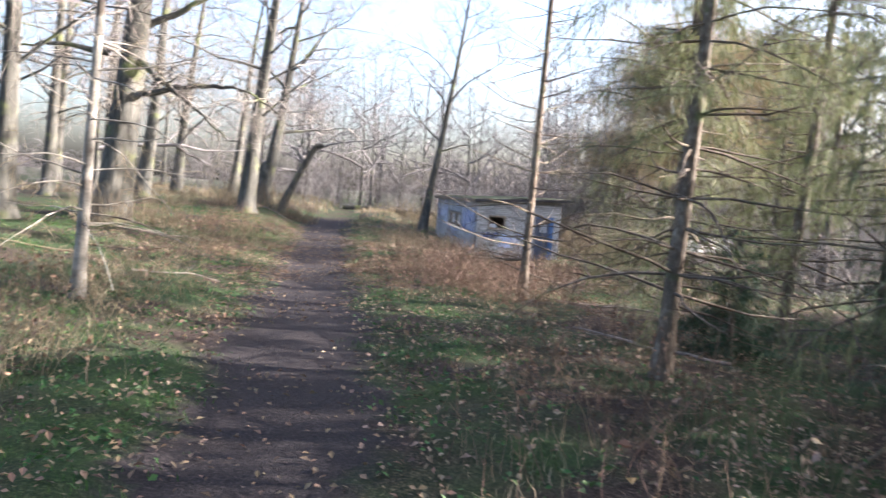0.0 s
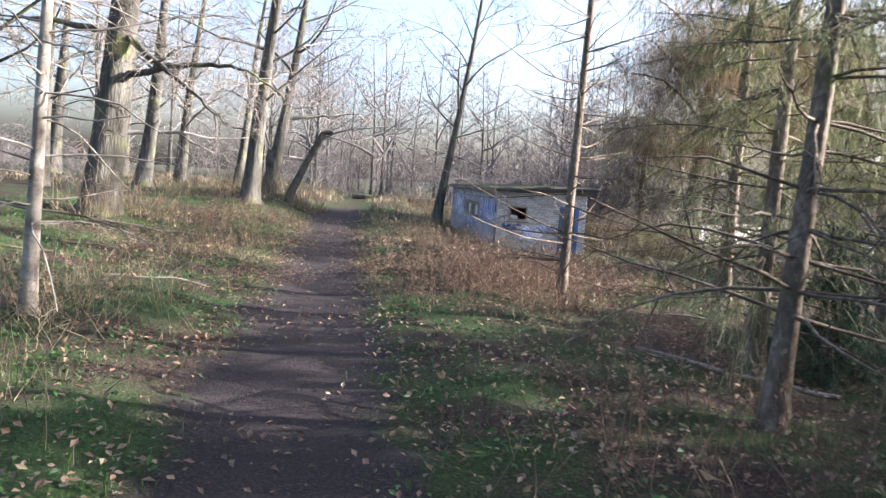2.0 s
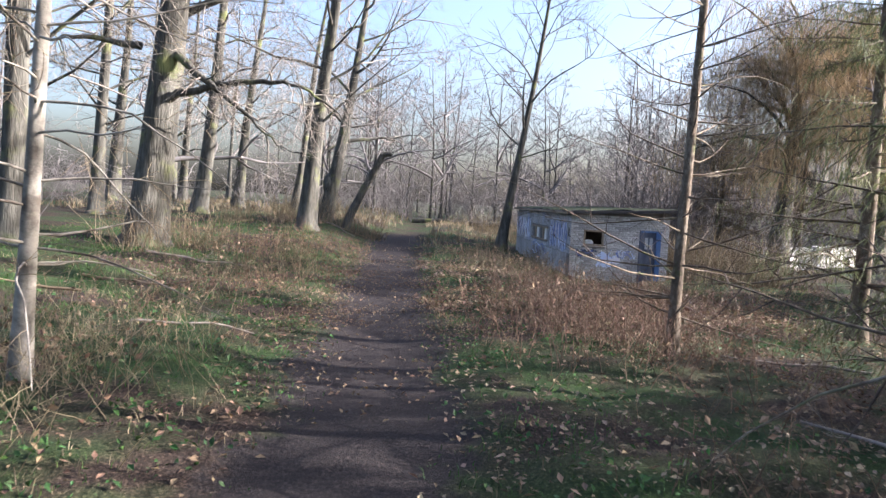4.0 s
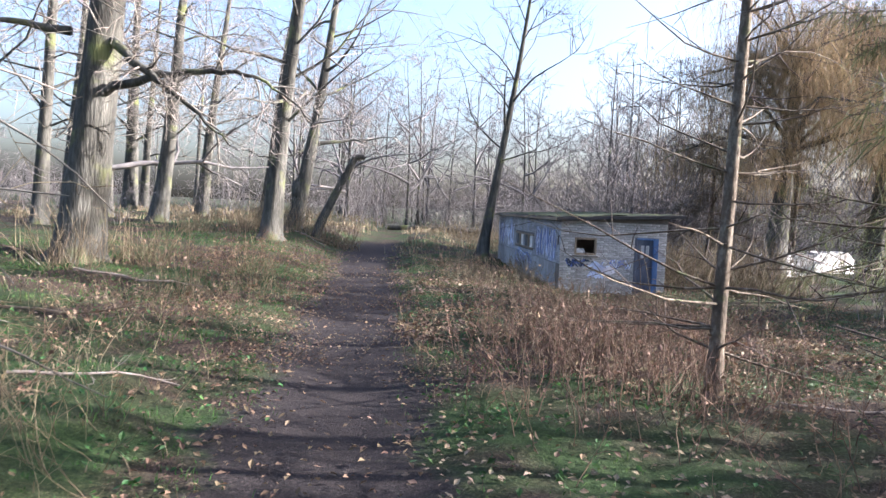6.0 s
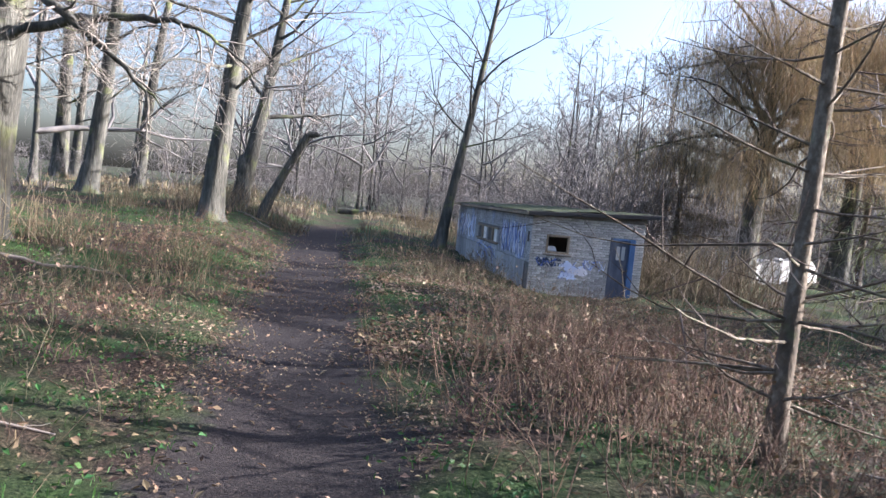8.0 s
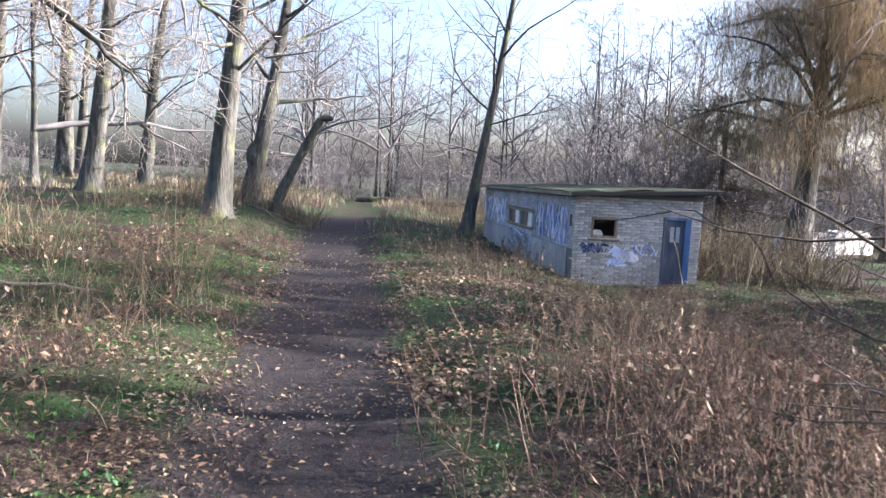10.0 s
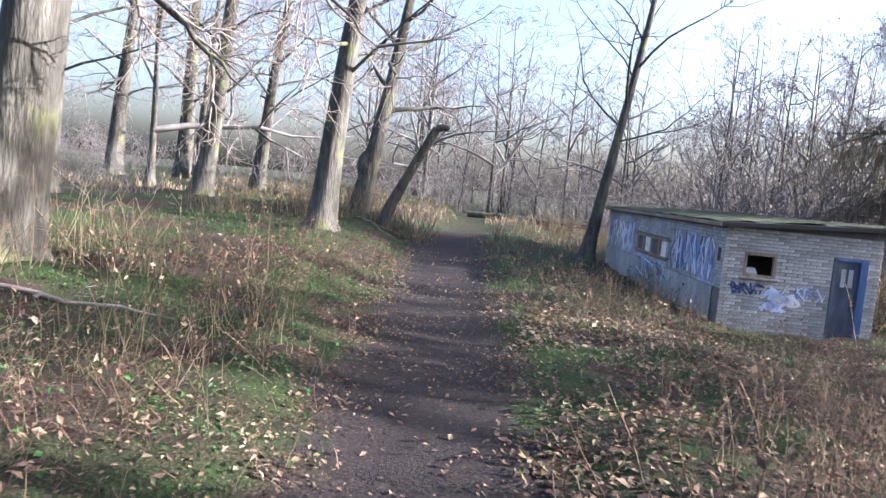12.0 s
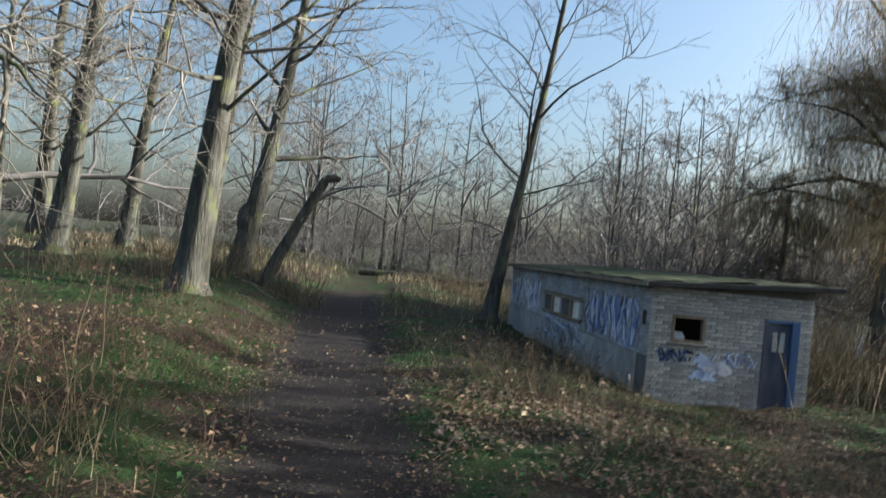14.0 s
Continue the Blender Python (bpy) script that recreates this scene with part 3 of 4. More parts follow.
# conifers added mostly out of view, to shade the path and the hut's front
for x, y, h, sd in [(9.6, -3.0, 6.5, 73), (11.2, 0.4, 7.0, 75), (12.8, 3.8, 7.5, 76), (13.2, 8.0, 7.0, 79), (3.8, -0.8, 10.0, 80), (3.9, 3.0, 10.0, 86), (4.7, 6.2, 9.0, 87), (11.0, 22.4, 9.0, 88), (10.6, 25.0, 8.5, 89), (12.5, 28.6, 8.5, 90),
                    (14.5, 21.6, 13, 83), (17.5, 24.6, 13, 84)]:
    conifer(x, y, h, 0.15, sd, (0.0, 0.0), 0.9, 0.3, 2.8, -0.05, green_from=1.6, label="dense drooping conifer added as a shade caster", sprays=13, hang=0.42, group="conifer belt")


# low firs added out of view, sized to keep the foreground in shadow
for i, (x, y, h) in enumerate([(4.7, -1.6, 4.2), (4.9, 1.0, 4.3), (4.6, 3.2, 4.0), (5.6, 5.4, 4.4), (6.8, 7.6, 4.4), (7.6, 9.6, 4.2), (8.6, 11.4, 4.6), (7.4, 0.0, 4.8), (7.6, 3.6, 4.8), (9.4, 5.8, 5.2), (10.0, 8.4, 5.4), (10.8, 10.4, 4.8), (10.6, 12.2, 3.8), (8.4, 13.2, 3.0), (10.0, 14.2, 3.4), (9.2, 12.4, 3.6), (11.5, 14.8, 4.2)]):
    conifer(x, y, h, 0.08, 700 + i, (0, 0), 0.3, 0.2, 2.5, -0.05, 0.2, NEEDLE_DARK, 15, "dense young fir added out of view to cast shade", "conifer belt", 0.3, "young_fir", per=5)


def pale_sapling():
    """The thin pale stem on the bank, with long light twigs."""
    rng = np.random.default_rng(81)
    x, y = -5.05, 10.0
    e = thing("pale_sapling", pose(x, y, float(land(x, y)) - 0.05), "thin pale-barked young tree with long bleached drooping twigs", "tree")
    t = np.linspace(0, 1, 18)
    pts = np.stack([0.35 * t, 0.1 * t, 9.5 * t], 1)
    trunk_mesh(rng, pts, 0.082 * (1 - 0.85 * t) + 0.03 * np.exp(-t * 20), BARK_PALE, e, sides=12, rough=0.04)
    s = Strands()
    for i in range(46):
        h = 1.0 + 7.5 * rng.random() ** 1.3
        az = rng.uniform(0, 6.28)
        q = sweep(rng, np.array([0.35 * h / 9.5, 0, h]), np.array([math.cos(az), math.sin(az), rng.uniform(-0.1, 0.5)]), rng.uniform(0.9, 2.2), 0.13, -0.07, 8)
        one = Strands()
        one.tube(q, np.linspace(0.014, 0.004, 8), 5)
        one.made("branch", BARK_PALE, e)
        branch_out(rng, s, q, 0.008, 2, 4, 0.5, -0.05, small=0.003)
    tagged(s.made("twig_spray", STRAW, e, "bleached fine twigs"), kind="stuff")


pale_sapling()


def willow(x, y, height, seed, spread, label):
    rng = np.random.default_rng(seed)
    e = thing("weeping_willow", pose(x, y, float(land(x, y)) - 0.1), label, "tree")
    t = np.linspace(0, 1, 14)
    pts = np.stack([0.6 * t, 0 * t, height * 0.72 * t], 1)
    trunk_mesh(rng, pts, 0.48 * (1 - 0.7 * t) + 0.15 * np.exp(-t * 14), BARK, e, rough=0.09)
    fine, gold = Strands(), Strands()
    for i in range(30):
        u = rng.uniform(0.42, 1)
        p = np.array([0.6 * u, 0, height * 0.72 * u])
        az = i * 2.4
        q = sweep(rng, p, np.array([math.cos(az), math.sin(az), rng.uniform(0.5, 1.5)]), spread * rng.uniform(0.6, 1.1), 0.12, -0.1, 8)
        one = Strands()
        one.tube(q, np.linspace(0.1, 0.008, 8), 6)
        one.made("limb", BARK, e)
        branch_out(rng, fine, q, 0.04, 2, 12, 1.6, -0.08, small=0.006)
        m = 760
        s = rng.uniform(1.5, 7, m)
        i0 = np.minimum(s.astype(int), 6)
        b = q[i0] + (q[i0 + 1] - q[i0]) * (s - i0)[:, None] + rng.normal(0, 0.6, (m, 3))
        drop = 0.25 + 1.9 * rng.random(m) ** 2.2
        tip = b + np.stack([rng.normal(0, 0.4, m), rng.normal(0, 0.4, m), -drop], 1)
        gold.blades(b, tip, rng.uniform(0.004, 0.009, m), rng.normal(0, 0.1, (m, 3)))
    fine.made("crown", TWIG_DARK, e)
    tagged(gold.made("weeping_foliage", GOLD, e, "golden weeping twigs"), kind="stuff")


willow(10.6, 38.6, 13.2, 91, 6.2, "large weeping willow with golden hanging twigs behind the building")
for x, y, h, sd in [(9.4, 43.6, 6.8, 95), (13.8, 45.0, 7.5, 96), (17.5, 42.5, 8.0, 97)]:
    conifer(x, y, h, 0.2, sd, (0.02, 0), 1.7, 0.3, 4.4, -0.06, 1.9, BOUGH, 7, "dark spreading evergreen with layered drooping boughs", "dark evergreens", 0.55, per=5)
willow(16.0, 41.5, 14.0, 92, 5.6, "tall weeping willow with golden hanging twigs at the wood's edge")


# ---------------------------------------------------------------- the brick building
U, V = (0.991, 0.133), (-0.133, 0.991)


def hut_at(k, m):
    return 1.0 + k * U[0] + m * V[0], 29.1 + k * U[1] + m * V[1]


def build_hut():
    LONG, WIDE, FLOOR = 12.6, 3.25, -0.45
    hut = thing("brick_hut", pose(1.0, 29.1, 0, 0, 0, math.degrees(math.atan2(U[1], U[0]))),
                "derelict low white-painted brick hut with graffiti and mossy flat roof", "hut")
    TOP = lambda k: 1.74 + 0.055 * k

    def wall_with_holes(name, mat, horizontal, at, thick, length, holes, top, label=""):
        """A wall along local x (or y) with openings; holes: from, to, sill, head."""
        bm = bmesh.new()
        cuts = sorted({0.0, length, *[h[0] for h in holes], *[h[1] for h in holes]})
        for a, b in zip(cuts, cuts[1:]):
            hs = [h for h in holes if h[0] <= a + 1e-6 and h[1] >= b - 1e-6]
            spans = [(FLOOR - 0.3, top)]
            for h in hs:
                spans = [(FLOOR - 0.3, h[2]), (h[3], top)]
            for z0, z1 in spans:
                if z1 - z0 < 0.02:
                    continue
                if horizontal:
                    box(bm, a, at, z0, b, at + thick, z1)
                else:
                    box(bm, at, a, z0, at + thick, b, z1)
        return part(name, bm, mat, hut, label)

    # front: door and window
    DOOR, WIN = (2.27, 2.99, FLOOR - 0.3, 1.32), (0.43, 1.10, 0.74, 1.26)
    front = wall_with_holes("wall_front", MORTAR, True, 0.02, 0.2, WIDE, [DOOR, WIN], 1.76, "white-painted brick wall with a window and door")
    STRIP = (4.3, 8.0, 0.62, 1.16)
    side = wall_with_holes("wall_side", MORTAR, False, 0.02, 0.2, LONG, [STRIP], 1.72, "grey weathered brick wall covered in blue graffiti")
    wall_with_holes("wall_back", MORTAR, True, LONG - 0.22, 0.2, WIDE, [], 1.8)
    wall_with_holes("wall_far_side", MORTAR, False, WIDE - 0.22, 0.2, LONG, [(1.2, 2.4, 0.7, 1.3), (6, 7.2, 0.7, 1.3)], 1.8)
    # coloured dark to stand for the unlit room behind the window
    boxed("inner_wall", DARKNESS, hut, 0.23, 3.4, FLOOR, WIDE - 0.23, 3.5, 1.7)
    boxed("floor_slab", MORTAR, hut, 0.22, 0.22, FLOOR - 0.2, WIDE - 0.22, LONG - 0.22, FLOOR)
    bm = bmesh.new()
    box(bm, 0.0, 0.0, 0, WIDE, 0.2, 1)
    for v in bm.verts:
        v.co.z = 1.745 + 0.055 * v.co.x if v.co.z > 0.5 else 1.76
    for v in bm.verts:
        v.co.z = max(v.co.z, 1.76)
    part("gable_course", bm, MORTAR, front, "topmost course under the roof")
    # lower render on the side wall
    bm = box(bmesh.new(), -0.012, 0.5, FLOOR - 0.3, 0.0, LONG, 0.42)
    part("cement_render", bm, PLASTER, side, "stained grey cement render")
    # roof slab with upstand, felt edge and moss
    bm = bmesh.new()
    box(bm, -0.2, -0.22, 0, WIDE + 0.45, LONG + 0.2, 0.1, 0.012)
    for v in bm.verts:
        v.co.z += 1.75 + 0.055 * v.co.x
    roof = part("roof", bm, FELT, hut, "thin flat roof slab with dark felt edge")
    xs, ys = np.linspace(-0.17, WIDE + 0.4, 22), np.linspace(-0.18, LONG + 0.15, 70)
    bm = bmesh.new()
    grid = [[bm.verts.new((a, b, 1.853 + 0.055 * a + 0.035 * (0.5 + noise.noise((a * 2.2, b * 1.6, 0))) + 0.02 * noise.noise((a * 8, b * 8, 3)))) for a in xs] for b in ys]
    for j in range(len(ys) - 1):
        for i in range(len(xs) - 1):
            bm.faces.new((grid[j][i], grid[j][i + 1], grid[j + 1][i + 1], grid[j + 1][i]))
    part("moss", bm, MOSS, roof, "green and yellow moss cushion", True)
    for nm, dims in (("fascia_front", (-0.2, -0.245, WIDE + 0.45, -0.222)), ("fascia_side", (-0.225, -0.245, -0.202, LONG + 0.2))):
        bm = box(bmesh.new(), dims[0], dims[1], 0, dims[2], dims[3], 0.085)
        for v in bm.verts:
            v.co.z += 1.755 + 0.055 * v.co.x
        part("fascia", bm, FELT if nm == "fascia_front" else OLD_WOOD, roof, "dark felt-covered edge board")
    # window in the front
    win = new("window", None)
    win.parent = hut
    f = 0.06
    k0, k1, z0, z1 = WIN
    for nm, d in (("frame_side", (k0, -0.012, z0, k0 + f, 0.08, z1)), ("frame_side", (k1 - f, -0.012, z0, k1, 0.08, z1)),
                  ("frame_head", (k0 + f, -0.012, z1 - f, k1 - f, 0.08, z1)), ("frame_foot", (k0 + f, -0.012, z0, k1 - f, 0.08, z0 + f))):
        boxed(nm, OLD_WOOD, win, *d, bevel=0.006)
    boxed("sill", MORTAR, win, k0 - 0.06, -0.06, z0 - 0.055, k1 + 0.06, 0.02, z0 - 0.002, bevel=0.008, label="crumbling sill")
    # rubbish behind the glassless window
    bm = bmesh.new()
    bmesh.ops.create_icosphere(bm, subdivisions=2, radius=0.16)
    for v in bm.verts:
        v.co = Vector((v.co.x * 1.3, v.co.y * 0.8, v.co.z * 0.7)) * (1 + 0.3 * noise.noise(v.co * 9)) + Vector((0.66, 0.3, 0.82))
    part("torn_insulation", bm, WHITEWASH, win, "pale torn insulation")
    # door
    k0, k1, _, z1 = DOOR
    door = new("door", None)
    door.parent = hut
    boxed("jamb", PAINT_DULL, door, k0, -0.02, FLOOR, k0 + 0.06, 0.12, z1, bevel=0.005)
    boxed("jamb", PAINT_BLUE, door, k1 - 0.16, -0.025, FLOOR - 0.02, k1, 0.12, z1, bevel=0.005, label="broad bright blue jamb")
    boxed("lintel", PAINT_BLUE, door, k0 + 0.06, -0.02, z1 - 0.06, k1 - 0.16, 0.12, z1, bevel=0.005)
    leaf = new("leaf", None)
    leaf.parent = door
    a, b = k0 + 0.06, k1 - 0.16
    wz0, wz1, wa, wb = 0.72, 1.1, a + 0.14, b - 0.1
    boxed("board", PAINT_DULL, leaf, a, 0.03, FLOOR, b, 0.07, wz0, label="dull blue-grey door boards")
    boxed("board", PAINT_DULL, leaf, a, 0.03, wz1, b, 0.07, z1 - 0.06)
    boxed("board", PAINT_DULL, leaf, a, 0.03, wz0, wa, 0.07, wz1)
    boxed("board", PAINT_DULL, leaf, wb, 0.03, wz0, b, 0.07, wz1)
    pane = boxed("pane", GLASS, leaf, wa, 0.045, wz0, wb, 0.055, wz1, label="small pane, pale for the daylight behind it")
    pane.visible_shadow = False
    boxed("glazing_bar", PAINT_DULL, leaf, (wa + wb) / 2 - 0.02, 0.032, wz0, (wa + wb) / 2 + 0.02, 0.068, wz1)
    boxed("threshold", MORTAR, door, k0 - 0.02, -0.1, FLOOR - 0.12, k1 + 0.05, 0.12, FLOOR - 0.021, bevel=0.01)
    bm = bmesh.new()
    bmesh.ops.create_cone(bm, segments=12, radius1=0.012, radius2=0.012, depth=0.09, cap_ends=True, matrix=Matrix.Translation((b - 0.05, 0.005, 0.42)) @ Matrix.Rotation(1.571, 4, "Y"))
    part("handle", bm, RUST, leaf, "rusty lever handle")
    # window strip on the side: mullions and panes
    strip = new("window_strip", None)
    strip.parent = hut
    m0, m1, z0, z1 = STRIP
    n = 4
    boxed("frame_head", OLD_WOOD, strip, -0.01, m0, z1 - 0.06, 0.09, m1, z1, bevel=0.005)
    boxed("frame_foot", OLD_WOOD, strip, -0.03, m0, z0, 0.09, m1, z0 + 0.06, bevel=0.005)
    for i in range(n + 1):
        c = m0 + 0.05 + (m1 - m0 - 0.1) * i / n
        boxed("mullion", OLD_WOOD if i % 2 else PLASTER, strip, -0.015, c - 0.09, z0 + 0.06, 0.09, c + 0.09, z1 - 0.06, bevel=0.005)
    # the dark sheets stand for shade inside the window strip
    for i, mat in ((0, WHITEWASH), (2, WHITEWASH), (1, DARKNESS), (3, DARKNESS)):
        c0, c1 = m0 + 0.14 + (m1 - m0 - 0.1) * i / n, m0 - 0.04 + (m1 - m0 - 0.1) * (i + 1) / n
        boxed("pane", mat, strip, 0.04, c0, z0 + 0.06, 0.05, c1, z1 - 0.06, label="whitened pane" if mat is WHITEWASH else "dark pane with the inside's shade in its colour")
    # vent slot near the corner
    boxed("vent", RUST, side, -0.02, 0.16, 1.0, 0.0, 0.34, 1.28, label="small rusty vent slot")

    # graffiti: loose sprayed strokes
    rng = np.random.default_rng(5)

    def stroke(name, mat, parent, pts, width, face):
        pts = np.array(pts, float)
        t = np.linspace(0, len(pts) - 1, 6 * len(pts))
        run = np.stack([np.interp(t, np.arange(len(pts)), pts[:, i]) for i in range(2)], 1)
        for _ in range(2):
            run[1:-1] = (run[:-2] + 2 * run[1:-1] + run[2:]) / 4
        d = np.gradient(run, axis=0)
        d /= np.linalg.norm(d, axis=1, keepdims=True) + 1e-9
        nrm = np.stack([-d[:, 1], d[:, 0]], 1)
        w = width * (0.8 + 0.4 * rng.random(len(run)))[:, None]
        bm = bmesh.new()
        rows = []
        for p, q in zip(run + nrm * w, run - nrm * w):
            rows.append([bm.verts.new((r[0], -0.0185, r[1]) if face == "front" else (-0.0185, r[0], r[1])) for r in (p, q)])
        for r0, r1 in zip(rows, rows[1:]):
            bm.faces.new((r0[0], r0[1], r1[1], r1[0]))
        part(name, bm, mat, parent)

    def scrawl(parent, face, c, z, w, h, mats, count, width):
        for i in range(count):
            a = c + w * (i + 0.2) / count
            pts = [(a + rng.uniform(-2.2, 2.6) * w / count, z + h * v) for v in rng.permutation([0.05, 0.4, 0.75, 0.98])[:4]]
            stroke("sprayed_stroke", mats[i % len(mats)], parent, pts, width, face)

    scrawl(side, "side", 0.7, 0.45, 3.2, 1.05, [SPRAY_BLUE, SPRAY_PALE, SPRAY_BLUE, SPRAY_WHITE, SPRAY_DARK], 30, 0.03)
    scrawl(side, "side", 8.4, 0.5, 3.9, 0.95, [SPRAY_WHITE, SPRAY_PALE, SPRAY_BLUE, SPRAY_WHITE], 20, 0.045)
    scrawl(side, "side", 4.4, -0.1, 3.4, 0.6, [SPRAY_BLUE, SPRAY_DARK, SPRAY_PALE], 11, 0.018)
    scrawl(front, "front", 0.18, 0.36, 0.75, 0.26, [SPRAY_DARK, SPRAY_DARK, SPRAY_BLUE], 14, 0.017)
    scrawl(front, "front", 1.28, 0.34, 0.85, 0.3, [SPRAY_BLUE, SPRAY_PALE], 12, 0.009)
    # one broad pale cloud of paint
    for i in range(11):
        a, z = 1.05 + 0.2 * math.cos(2.1 * i) + 0.03 * i, 0.26 + 0.17 * math.sin(2.1 * i) + rng.normal(0, 0.03)
        stroke("sprayed_stroke", SPRAY_PALE if i % 3 else SPRAY_WHITE, front, [(a - 0.13, z - 0.03), (a - 0.03, z + 0.1), (a + 0.08, z + 0.06), (a + 0.15, z - 0.06)], 0.045, "front")
    for i in range(5):
        stroke("sprayed_stroke", SPRAY_BLUE, front, [(0.86 + 0.12 * i, 0.05 + 0.02 * i), (0.95 + 0.12 * i, 0.3), (1.05 + 0.1 * i, 0.12 + 0.05 * i)], 0.009, "front")

    # bricks: front laid one by one, the side in one mesh
    L, H, J = 0.24, 0.071, 0.01
    def brick_data(ln):
        bm = box(bmesh.new(), 0, -0.016, 0, ln - J, 0.024, H - J, 0.003)
        me = bpy.data.meshes.new("brick")
        bm.to_mesh(me)
        bm.free()
        me.materials.append(BRICK)
        return me
    cache = {}
    rowi, z = 0, FLOOR - 0.06
    while z < 1.72:
        a = -0.125 if rowi % 2 else 0.0
        while a < WIDE - 0.02:
            s0, s1 = max(a, 0.0), min(a + L, WIDE)
            runs = [(s0, s1)]
            for hk0, hk1, hz0, hz1 in (DOOR, WIN):
                if z + H > hz0 and z < hz1 - 0.03:
                    runs = [r for s, e2 in runs for r in ((s, min(e2, hk0)), (max(s, hk1), e2)) if r[1] - r[0] > 0.03]
            for s, e2 in runs:
                key = round(e2 - s, 2)
                if key not in cache:
                    cache[key] = brick_data(key)
                ob = new("brick", cache[key])
                ob.parent = front
                ob.location = (s, rng.uniform(-0.003, 0.003), z)
            a += L
        z += H
        rowi += 1
    me_v, me_f = [], []
    rowi, z = 0, 0.44
    while z < 1.70:
        a = 0.0 if rowi % 2 else -0.125
        while a < LONG:
            s0, s1 = max(a, 0.0), min(a + L, LONG) - J
            if not (z + H > STRIP[2] and z < STRIP[3] and s1 > STRIP[0] and s0 < STRIP[1]) and s1 - s0 > 0.04:
                o = len(me_v)
                x = -0.014 + rng.uniform(-0.003, 0.002)
                me_v += [(x, s0, z), (x, s1, z), (x, s1, z + H - J), (x, s0, z + H - J), (0.03, s0, z), (0.03, s1, z), (0.03, s1, z + H - J), (0.03, s0, z + H - J)]
                me_f += [(o + 3, o + 2, o + 1, o), (o, o + 1, o + 5, o + 4), (o + 2, o + 3, o + 7, o + 6), (o + 1, o + 2, o + 6, o + 5), (o + 3, o, o + 4, o + 7)]
            a += L
        z += H
        rowi += 1
    me = bpy.data.meshes.new("brickwork")
    me.from_pydata(me_v, [], me_f)
    me.materials.append(BRICK_SIDE)
    ob = new("brickwork", me)
    ob.parent = side
    tagged(ob, "greyed courses of brick", kind="stuff")


# ---------------------------------------------------------------- ruin and shelter past the building
def rough_block(bm, x0, y0, z0, x1, y1, z1, nx, seed):
    """A wall with an uneven broken top."""
    rng = np.random.default_rng(seed)
    xs = np.linspace(x0, x1, nx)
    top = z1 - np.abs(rng.normal(0, 0.08, nx)) - 0.25 * smooth(0.75, 1.0, np.linspace(0, 1, nx)) * rng.random()
    rows = [[bm.verts.new((x, y, z)) for y, z in ((y0, z0), (y0, t), (y1, t), (y1, z0))] for x, t in zip(xs, top)]
    for a, b in zip(rows, rows[1:]):
        for i in range(3):
            bm.faces.new((a[i], a[i + 1], b[i + 1], b[i]))
    bm.faces.new(rows[0][::-1])
    bm.faces.new(rows[-1])
    return bm


def build_ruins():
    e = thing("ruined_wall", pose(10.3, 39.0, float(land(10.5, 39.3)) - 0.1, 0, 0, 38), "low broken whitewashed wall among reeds", "wall")
    part("wall_stub", rough_block(bmesh.new(), 0, 0, 0, 4.0, 0.3, 1.2, 16, 3), WHITEWASH, e, "sunlit chipped whitewash")
    part("wall_stub", rough_block(bmesh.new(), 4.7, 0.4, 0, 8.4, 0.7, 1.25, 16, 4), WHITEWASH, e)
    part("pillar", box(bmesh.new(), 4.15, 0.05, 0, 4.45, 0.35, 1.2, 0.02), PLASTER, e, "square grey pillar")
    s = thing("open_shelter", pose(12.2, 25.2, float(land(13, 25)), 0, 0, 4), "low open shelter with a dark rusty sheet roof", "shelter")
    bm = box(bmesh.new(), -0.2, -0.3, 2.55, 4.4, 2.6, 2.8, 0.02)
    part("roof", bm, RUST, s, "dark rusty sheet roof")
    for a in (0.1, 4.1):
        for b in (0.0, 2.3):
            boxed("post", OLD_WOOD, s, a, b, -0.3, a + 0.1, b + 0.1, 2.56)


build_ruins()


# ---------------------------------------------------------------- brushwood and the far wood
def brush_kind(seed, height, stems, mat, spread=0.5, count=4, small=0.006, label="", name="thicket"):
    rng = np.random.default_rng(seed)
    s = Strands()
    e = thing(name, pose(0, 0, 0), label, "shrub", "brushwood")
    for i in range(stems):
        p = np.array([rng.normal(0, spread), rng.normal(0, spread), -0.1])
        ln = height * rng.uniform(0.5, 1.1)
        q = sweep(rng, p, np.array([rng.normal(0, 0.35), rng.normal(0, 0.35), 1]), ln, 0.12, 0.0, 6)
        s.tube(q, np.linspace(0.012, 0.005, 6) * (0.6 + height / 4), 3)
        branch_out(rng, s, q, 0.009, 2, count, ln * 0.35, 0.03, small=small)
    tagged(s.made("brushwood", mat, e), kind="stuff")
    return e


def scatter(kinds, places):
    """Copies of a few kinds over many places: x, y, turn, size."""
    for i, (x, y, turn, size) in enumerate(places):
        k = kinds[i % len(kinds)]
        m = pose(x, y, float(land(x, y)) if abs(x) < 70 and y < 90 else 0.2, 0, 0, turn) @ Matrix.Scale(size, 4)
        if i < len(kinds):
            k.matrix_world = m
        else:
            c = copy_thing(k, m)
            c.scale = (size,) * 3


def in_hut(x, y, gap=0.6):
    k, m = (x - 1.0) * U[0] + (y - 29.1) * U[1], (x - 1.0) * V[0] + (y - 29.1) * V[1]
    return (k > -gap) & (k < 3.25 + gap) & (m > -gap) & (m < 12.6 + gap)


far_rng = np.random.default_rng(123)


